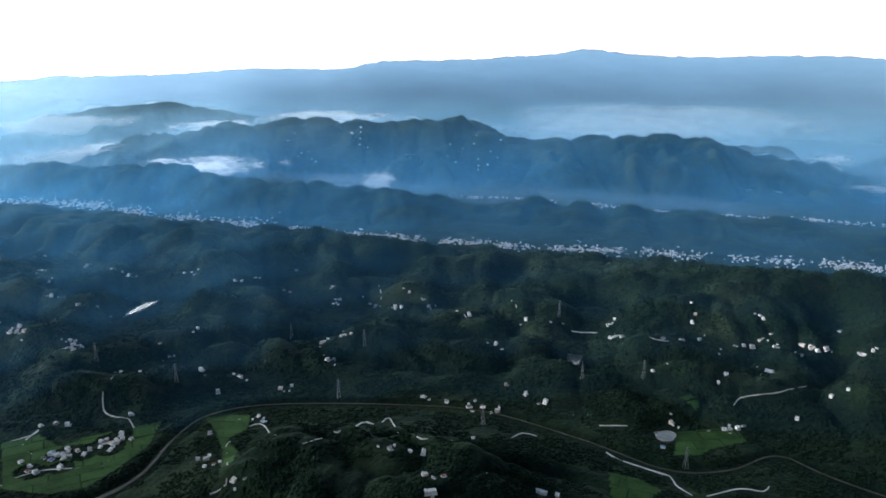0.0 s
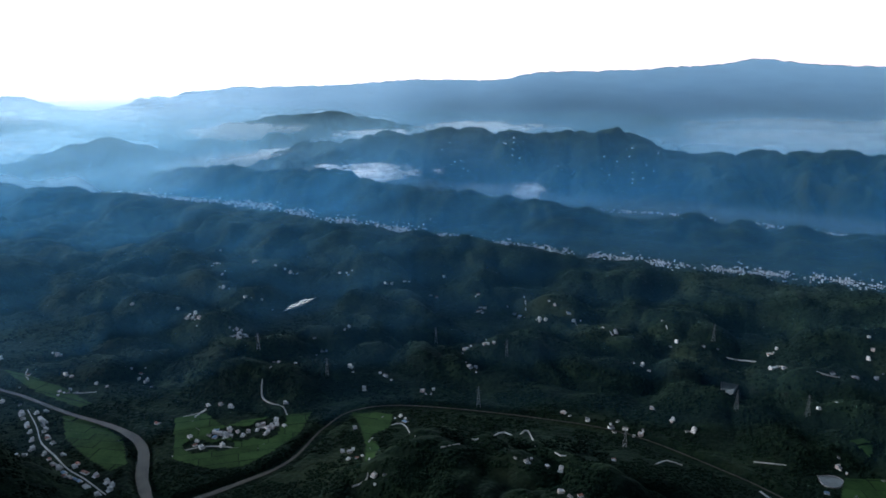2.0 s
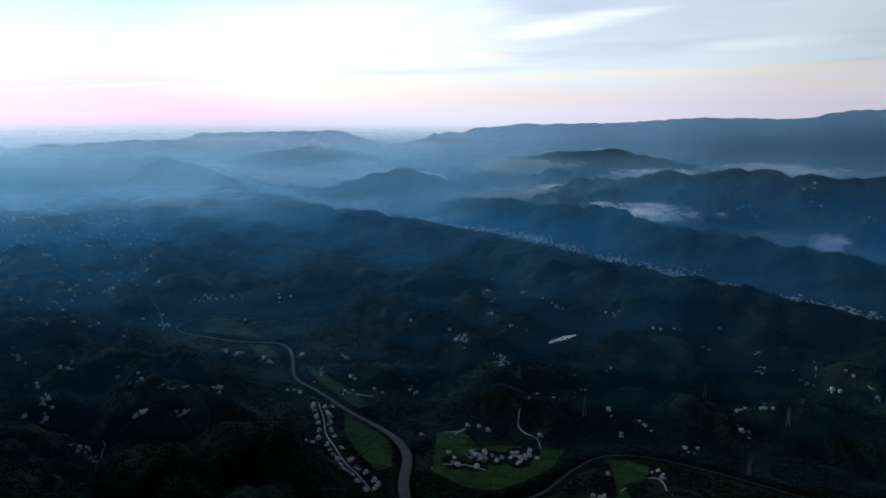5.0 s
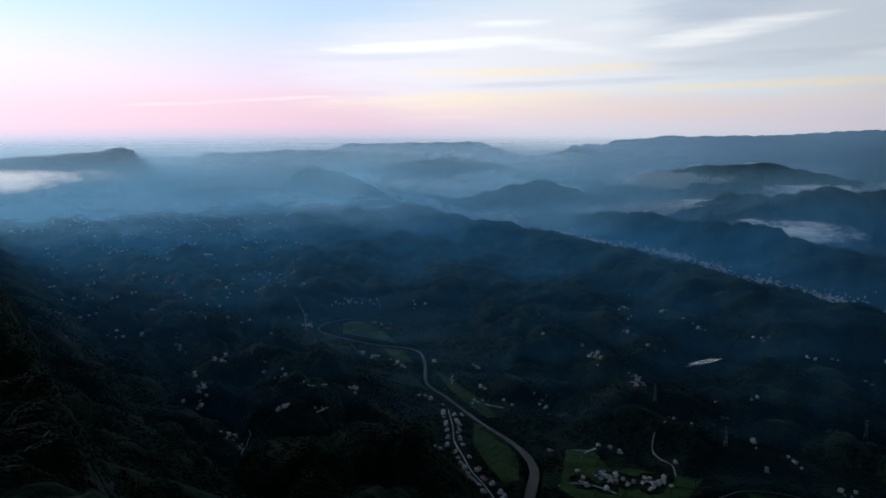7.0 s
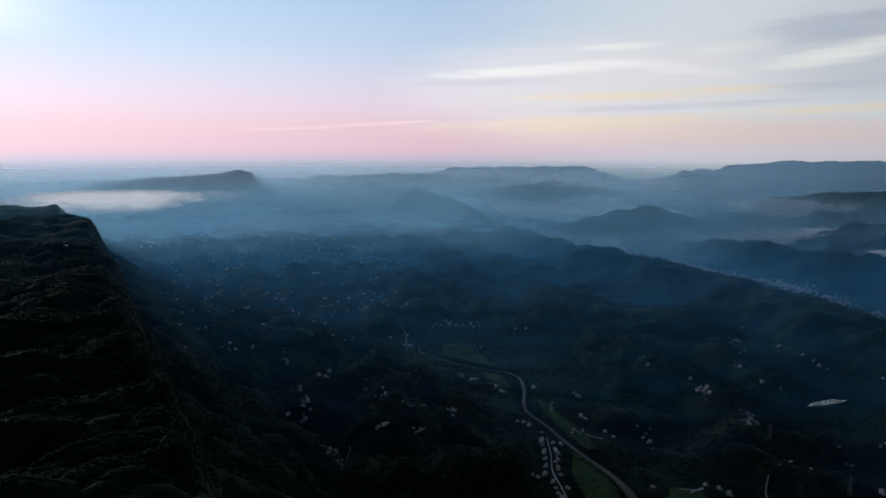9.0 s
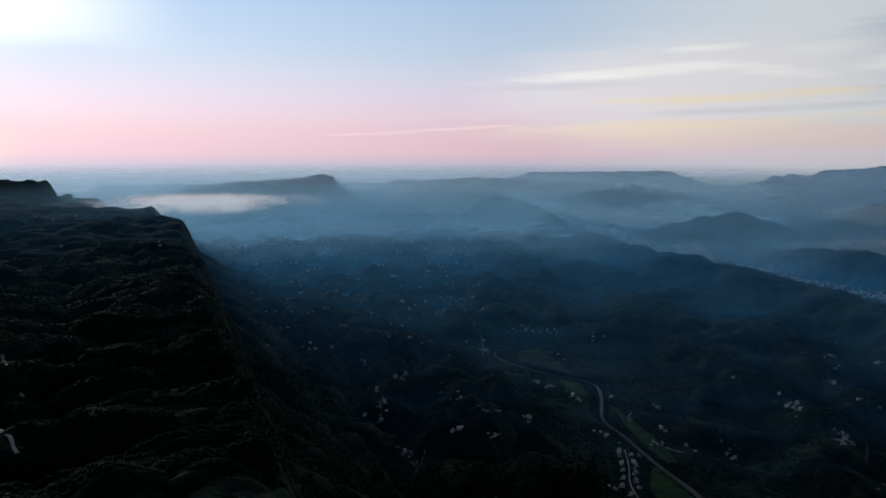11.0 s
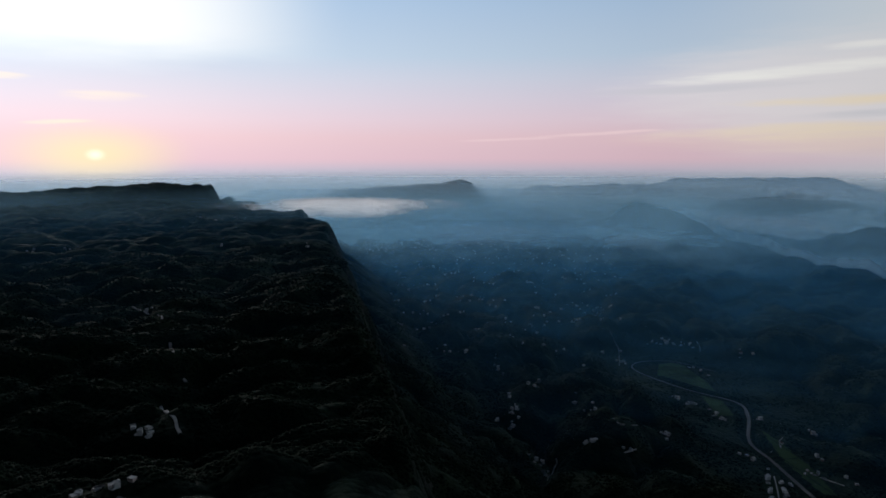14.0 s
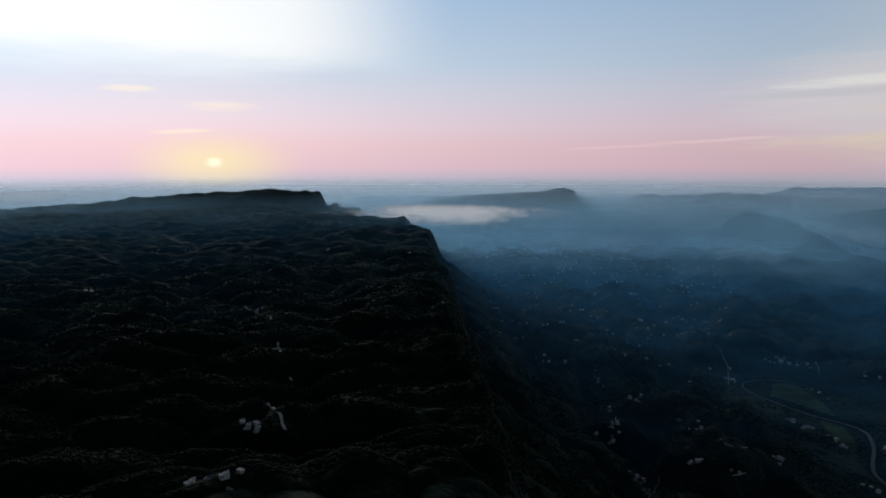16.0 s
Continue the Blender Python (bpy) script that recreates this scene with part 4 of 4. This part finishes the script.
# ---- pylons ----
def build_pylon(x, y, turn):
    z = float(ground_height(x, y))
    pylon = tagged(new("pylon"), "tall grey lattice steel power pylon on a knoll", "pylon", "power line")
    pylon.matrix_basis = pose(x, y, z, 0, 0, turn) @ Matrix.Diagonal((0.85, 0.85, 0.85, 1))
    for sx in (-1, 1):
        for sy in (-1, 1):
            bm = bmesh.new()
            add_bar(bm, (sx * 2.6, sy * 2.6, -1), (sx * 0.7, sy * 0.7, 19), 0.18)
            add_bar(bm, (sx * 0.7, sy * 0.7, 19), (sx * 0.25, sy * 0.25, 30), 0.16)
            part("leg", bm, STEEL, pylon)
    bm = bmesh.new()
    for k in range(7):
        z0, z1 = k * 3.4, (k + 1) * 3.4
        a, b = 2.6 - 1.9 * z0 / 24, 2.6 - 1.9 * z1 / 24
        for sx, sy, tx, ty in ((-1, -1, 1, -1), (1, -1, 1, 1), (1, 1, -1, 1), (-1, 1, -1, -1)):
            add_bar(bm, (sx * a, sy * a, z0), (tx * b, ty * b, z1), 0.08)
            add_bar(bm, (tx * a, ty * a, z0), (sx * b, sy * b, z1), 0.08)
    part("bracing", bm, STEEL, pylon)
    for h, reach in ((19.5, 4.6), (23.5, 4.0), (27.5, 3.2)):
        bm = bmesh.new()
        add_bar(bm, (-reach, 0, h), (reach, 0, h), 0.16)
        add_bar(bm, (-reach, 0, h), (0, 0, h + 1.6), 0.09)
        add_bar(bm, (reach, 0, h), (0, 0, h + 1.6), 0.09)
        part("cross_arm", bm, STEEL, pylon)


for x, y in PYLONS:
    build_pylon(x, y, 20)


# ---- woods ----
def build_woods(count):
    gen = np.random.default_rng(8)
    az = np.radians(gen.uniform(-36, 116, count))
    r = 420 * (1600 / 420) ** gen.random(count)
    x, y = -np.sin(az) * r, np.cos(az) * r
    clump = bumps(x, y, 55, 71) + 0.7 * bumps(x, y, 22, 72)
    keep = (clump > -0.3) | ((y < cliff_line(x)) & (clump > -0.75))
    keep &= along(x, y, RIVER)[0] > 8
    for poly in FIELDS + PONDS:
        near_home = np.zeros(len(x), bool)
        for hx, hy in HOUSES["hamlet"]:
            near_home |= (x - hx) ** 2 + (y - hy) ** 2 < 190
        keep &= ~inside(x, y, list(poly)) | near_home
    keep &= (y > cliff_line(x)) | (gen.random(len(x)) > 0.12)
    for points in LANES:
        keep &= along(x, y, points)[0] > 7.5
    for hx, hy in PLACED:
        if math.hypot(hx, hy) < 1800:
            keep &= (x - hx) ** 2 + (y - hy) ** 2 > 49
    x, y = x[keep], y[keep]
    z = ground_height(x, y)
    ring = [(math.cos(a), math.sin(a)) for a in np.arange(5) * 2 * math.pi / 5]
    base = np.array([(0, 0, 1.0)] + [(0.72 * c, 0.72 * s, 0.62) for c, s in ring] + [(c, s, -0.5) for c, s in ring])
    tri = np.array([t for k in range(5) for q in [(k + 1) % 5] for t in ((0, 1 + k, 1 + q), (1 + k, 6 + k, 6 + q), (1 + k, 6 + q, 1 + q))])
    m = len(x)
    size = gen.uniform(1.0, 2.3, m) * (1 + 0.25 * (gen.random(m) > 0.9))
    tall = gen.uniform(0.45, 0.75, m)
    jit = 1 + 0.12 * gen.standard_normal((m, len(base)))
    turn = gen.uniform(0, 6.28, m)
    c, s = np.cos(turn)[:, None], np.sin(turn)[:, None]
    bx, by = base[:, 0][None], base[:, 1][None]
    px = (bx * c - by * s) * size[:, None] * jit + x[:, None]
    py = (bx * s + by * c) * size[:, None] * jit + y[:, None]
    pz = base[:, 2][None] * size[:, None] * tall[:, None] * jit + (z + size * 0.1)[:, None]
    points = np.stack([px, py, pz], -1).reshape(-1, 3)
    faces = (tri[None] + (np.arange(m) * len(base))[:, None, None]).reshape(-1, 3)
    me = bpy.data.meshes.new("woods")
    me.vertices.add(len(points))
    me.vertices.foreach_set("co", points.ravel())
    me.loops.add(faces.size)
    me.loops.foreach_set("vertex_index", faces.ravel())
    me.polygons.add(len(faces))
    me.polygons.foreach_set("loop_start", np.arange(len(faces)) * 3)
    me.polygons.foreach_set("loop_total", np.full(len(faces), 3))
    me.polygons.foreach_set("use_smooth", np.ones(len(faces), bool))
    me.update(calc_edges=True)
    me.materials.append(LEAVES)
    tagged(new("woods", me), "dark green broadleaved woods covering the knolls", "woods", kind="stuff")


LEAVES, n = material("tree_crowns")
place = n.add("ShaderNodeNewGeometry").outputs["Position"]
own = n.add("ShaderNodeNewGeometry").outputs["Random Per Island"]
tone = n.math("ADD", n.math("MULTIPLY", own, 0.14), n.math("MULTIPLY", n.noise(place, 0.012, 3.0), 0.78))
leaf = n.ramp(tone, ((0.25, (0.003, 0.009, 0.006)), (0.5, (0.006, 0.015, 0.009)), (0.72, (0.012, 0.025, 0.012)), (0.9, (0.022, 0.036, 0.016))))
finish(n, leaf, 0.95, n.noise(place, 0.8, 3.0), 0.25, 1.0, gloss=0.03, sheen=0.045)
build_woods(165000)


# ---- haze and mist in the valleys ----
def add_uvs(me, faces, uvs):
    layer = me.uv_layers.new(name="air")
    layer.data.foreach_set("uv", np.array([uvs[v] for f in faces for v in f], float).ravel())


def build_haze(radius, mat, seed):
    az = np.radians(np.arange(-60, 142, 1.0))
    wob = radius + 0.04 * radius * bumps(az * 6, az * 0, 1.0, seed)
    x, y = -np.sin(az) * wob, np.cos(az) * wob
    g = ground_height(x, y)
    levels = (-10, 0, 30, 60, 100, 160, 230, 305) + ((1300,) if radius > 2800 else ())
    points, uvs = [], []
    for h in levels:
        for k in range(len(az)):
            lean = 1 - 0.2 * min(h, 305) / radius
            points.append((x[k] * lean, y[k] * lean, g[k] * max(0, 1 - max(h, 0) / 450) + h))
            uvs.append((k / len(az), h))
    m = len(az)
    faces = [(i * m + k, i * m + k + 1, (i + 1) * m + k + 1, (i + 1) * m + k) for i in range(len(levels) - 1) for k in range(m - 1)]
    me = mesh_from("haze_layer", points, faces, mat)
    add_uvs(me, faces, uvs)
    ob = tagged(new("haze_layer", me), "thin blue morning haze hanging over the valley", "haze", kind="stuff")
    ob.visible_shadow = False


# aerial blue put into the sheets' colour; farther sheets are paler and more opaque
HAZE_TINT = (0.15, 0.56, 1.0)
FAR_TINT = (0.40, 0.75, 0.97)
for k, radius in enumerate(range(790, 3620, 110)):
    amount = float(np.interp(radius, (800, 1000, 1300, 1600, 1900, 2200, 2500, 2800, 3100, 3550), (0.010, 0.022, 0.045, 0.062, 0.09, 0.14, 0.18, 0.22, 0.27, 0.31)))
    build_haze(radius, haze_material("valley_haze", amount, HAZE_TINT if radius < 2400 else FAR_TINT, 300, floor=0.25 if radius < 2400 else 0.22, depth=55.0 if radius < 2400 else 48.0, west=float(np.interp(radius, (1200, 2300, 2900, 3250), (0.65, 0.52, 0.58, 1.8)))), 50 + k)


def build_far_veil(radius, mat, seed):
    """Tinted sheet that paints haze over the farthest ranges, cut off at their crests."""
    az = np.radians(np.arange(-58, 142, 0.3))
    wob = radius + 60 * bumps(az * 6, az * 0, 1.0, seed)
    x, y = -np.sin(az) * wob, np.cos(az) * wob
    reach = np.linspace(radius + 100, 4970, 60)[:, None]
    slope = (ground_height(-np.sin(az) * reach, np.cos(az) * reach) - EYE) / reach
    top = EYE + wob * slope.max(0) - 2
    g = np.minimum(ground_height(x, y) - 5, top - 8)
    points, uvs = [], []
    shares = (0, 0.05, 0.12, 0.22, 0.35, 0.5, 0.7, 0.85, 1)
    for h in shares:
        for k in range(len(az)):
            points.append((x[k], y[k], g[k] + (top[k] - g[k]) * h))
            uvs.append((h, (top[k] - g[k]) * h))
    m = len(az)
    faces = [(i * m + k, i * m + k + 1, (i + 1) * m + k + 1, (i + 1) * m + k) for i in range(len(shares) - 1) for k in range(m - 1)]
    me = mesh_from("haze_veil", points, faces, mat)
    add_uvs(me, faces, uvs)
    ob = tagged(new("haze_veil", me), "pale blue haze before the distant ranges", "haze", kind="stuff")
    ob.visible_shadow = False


# distance haze as five pale blue sheets, weaker towards the west
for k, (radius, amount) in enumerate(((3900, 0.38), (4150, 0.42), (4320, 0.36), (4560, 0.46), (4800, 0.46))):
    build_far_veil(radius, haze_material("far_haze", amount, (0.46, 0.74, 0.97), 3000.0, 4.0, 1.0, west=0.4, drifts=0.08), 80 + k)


def build_valley_mist(crest, amount, near=0):
    """Mist that lies in the valley behind a ridge."""
    line = smooth_line([p for p in crest if math.hypot(p[0], p[1]) > near], 25.0)
    r = np.hypot(line[:, 0], line[:, 1])
    back = 1 + 150 / r
    x, y = line[:, 0] * back, line[:, 1] * back
    g = ground_height(x, y) - 6
    span = max(1, min(25, len(line) // 2))
    even = np.convolve(np.pad(line[:, 2], span, "edge"), np.ones(2 * span + 1) / (2 * span + 1), "valid")
    top = np.maximum(even + 22, g + 50)
    points, uvs = [], []
    rows = 9
    for j in range(rows):
        for k in range(len(line)):
            points.append((x[k], y[k], g[k] + (top[k] - g[k]) * j / (rows - 1)))
            uvs.append((k / (len(line) - 1), j / (rows - 1)))
    m = len(line)
    faces = [(i * m + k, i * m + k + 1, (i + 1) * m + k + 1, (i + 1) * m + k) for i in range(rows - 1) for k in range(m - 1)]
    me = mesh_from("valley_mist", points, faces, mist_material("pale_mist", amount, (0.62, 0.83, 1.0), 0.9, 0.12, 0.30))
    add_uvs(me, faces, uvs)
    ob = tagged(new("valley_mist", me), "pale mist lying in the valley behind a ridge", "mist", kind="stuff")
    ob.visible_shadow = False


def mist_material(name, amount, tint=(0.96, 0.97, 0.99), lump=1.7, ends=0.45, middle=0.55):
    m, n = material(name)
    uv = n.add("ShaderNodeUVMap").outputs[0]
    split = n.add("ShaderNodeSeparateXYZ")
    n.link(uv, split.inputs[0])
    u, v = split.outputs[0], split.outputs[1]
    place = n.add("ShaderNodeNewGeometry").outputs["Position"]
    cloud = n.noise(n.scaled(place, (0.011, 0.011, 0.030)), 1.0, 8.0, 0.62)
    roll = n.noise(n.scaled(place, (0.0035, 0.0035, 0.009)), 1.0, 3.0, 0.5)
    lumps = n.math("MULTIPLY", n.math("ADD", n.math("SUBTRACT", cloud, 0.5), n.math("SUBTRACT", roll, 0.5)), lump)
    taper = n.math("MULTIPLY", n.smooth(u, 0.0, ends), n.smooth(u, 1.0, 1.0 - ends))
    off = n.math("DIVIDE", n.math("SUBTRACT", v, middle), n.smooth(v, middle - 0.01, middle + 0.01, middle, 1.0 - middle))
    body = n.math("ADD", n.math("SUBTRACT", taper, n.math("MULTIPLY", off, off)), lumps)
    share = n.math("MULTIPLY", n.smooth(body, 0.0, 1.0), n.math("MULTIPLY", n.smooth(v, 0.0, 0.15), n.smooth(v, 1.0, 0.85)))
    share = n.math("MULTIPLY", n.math("MULTIPLY", share, n.math("MULTIPLY", n.smooth(u, 0.0, 0.06), n.smooth(u, 1.0, 0.94))), amount)
    both = n.add("ShaderNodeAddShader")
    a, b = n.add("ShaderNodeBsdfDiffuse"), n.add("ShaderNodeBsdfTranslucent")
    n.plug(tuple(0.15 * v for v in tint), a.inputs[0])
    n.plug(tuple(0.85 * v for v in tint), b.inputs[0])
    n.link(a.outputs[0], both.inputs[0])
    n.link(b.outputs[0], both.inputs[1])
    mixed = n.add("ShaderNodeMixShader")
    n.link(share, mixed.inputs[0])
    n.link(n.add("ShaderNodeBsdfTransparent").outputs[0], mixed.inputs[1])
    n.link(both.outputs[0], mixed.inputs[2])
    n.link(mixed.outputs[0], n.add("ShaderNodeOutputMaterial").inputs[0])
    return m


def build_mist(x0, y0, x1, y1, low, high, amount):
    run = math.hypot(x1 - x0, y1 - y0)
    mat = mist_material("white_mist", amount, tint=(1.0, 1.0, 1.0) if run > 900 or x0 > -2000 else (0.66, 0.86, 1.0), lump=1.0 if run > 900 else 2.4, middle=0.66 if run > 900 else 0.5)
    nu = max(8, int(run / 40))
    points, uvs = [], []
    for j in range(9):
        v = j / 8
        for i in range(nu + 1):
            u = i / nu
            x, y = x0 + (x1 - x0) * u, y0 + (y1 - y0) * u
            back = 1 - 0.03 * (v - 0.5)
            points.append((x * back, y * back, low + (high - low) * v))
            uvs.append((u, v))
    faces = [(j * (nu + 1) + i, j * (nu + 1) + i + 1, (j + 1) * (nu + 1) + i + 1, (j + 1) * (nu + 1) + i) for j in range(8) for i in range(nu)]
    me = mesh_from("mist_bank", points, faces, mat)
    add_uvs(me, faces, uvs)
    ob = tagged(new("mist_bank", me), "white bank of morning mist between the ridges", "mist", kind="stuff")
    ob.visible_shadow = False


for row in NORTH_MISTS + WEST_MISTS:
    build_mist(*row)

for k, amount, near in ((0, 0.7, 2000), (1, 0.14, 0), (2, 0.34, 0), (3, 0.3, 0), (5, 0.4, 0), (6, 0.6, 0), (7, 0.65, 0), (8, 0.6, 0)):
    build_valley_mist(RIDGES[k][1], amount, near)


def build_horizon_haze(radius, amount, seed):
    """Pale haze that hides the horizon towards the sunrise and fades into the sky."""
    az = np.radians(np.arange(6, 125, 0.5))
    wob = radius + 50 * bumps(az * 5, az * 0, 1.0, seed)
    x, y = -np.sin(az) * wob, np.cos(az) * wob
    low = EYE - 330
    high = EYE - 0.012 * radius + 0 * az
    points, uvs = [], []
    rows = 12
    for j in range(rows):
        for k in range(len(az)):
            points.append((x[k], y[k], low + (high[k] - low) * j / (rows - 1)))
            uvs.append((k / (len(az) - 1), j / (rows - 1)))
    m = len(az)
    faces = [(i * m + k, i * m + k + 1, (i + 1) * m + k + 1, (i + 1) * m + k) for i in range(rows - 1) for k in range(m - 1)]
    me = mesh_from("horizon_haze", points, faces, horizon_material(amount))
    add_uvs(me, faces, uvs)
    ob = tagged(new("horizon_haze", me), "pale haze hiding the horizon under the sunrise", "haze", kind="stuff")
    ob.visible_shadow = False


def horizon_material(amount):
    m, n = material("horizon_haze")
    split = n.add("ShaderNodeSeparateXYZ")
    n.link(n.add("ShaderNodeUVMap").outputs[0], split.inputs[0])
    u, v = split.outputs[0], split.outputs[1]
    share = n.math("MULTIPLY", n.smooth(v, 1.0, 0.35), n.smooth(u, 0.04, 0.30))
    share = n.math("MULTIPLY", n.math("MULTIPLY", share, n.smooth(v, 1.0, 0.85)), amount)
    both = n.add("ShaderNodeAddShader")
    a, b = n.add("ShaderNodeBsdfDiffuse"), n.add("ShaderNodeBsdfTranslucent")
    n.plug((0.10, 0.12, 0.14), a.inputs[0])
    n.plug((0.56, 0.78, 0.92), b.inputs[0])
    n.link(a.outputs[0], both.inputs[0])
    n.link(b.outputs[0], both.inputs[1])
    mixed = n.add("ShaderNodeMixShader")
    n.link(share, mixed.inputs[0])
    n.link(n.add("ShaderNodeBsdfTransparent").outputs[0], mixed.inputs[1])
    n.link(both.outputs[0], mixed.inputs[2])
    n.link(mixed.outputs[0], n.add("ShaderNodeOutputMaterial").inputs[0])
    return m


for k, (radius, amount) in enumerate(((3750, 0.3), (4150, 0.45), (4480, 0.6), (4900, 0.85))):
    build_horizon_haze(radius, amount, 120 + 2 * k)
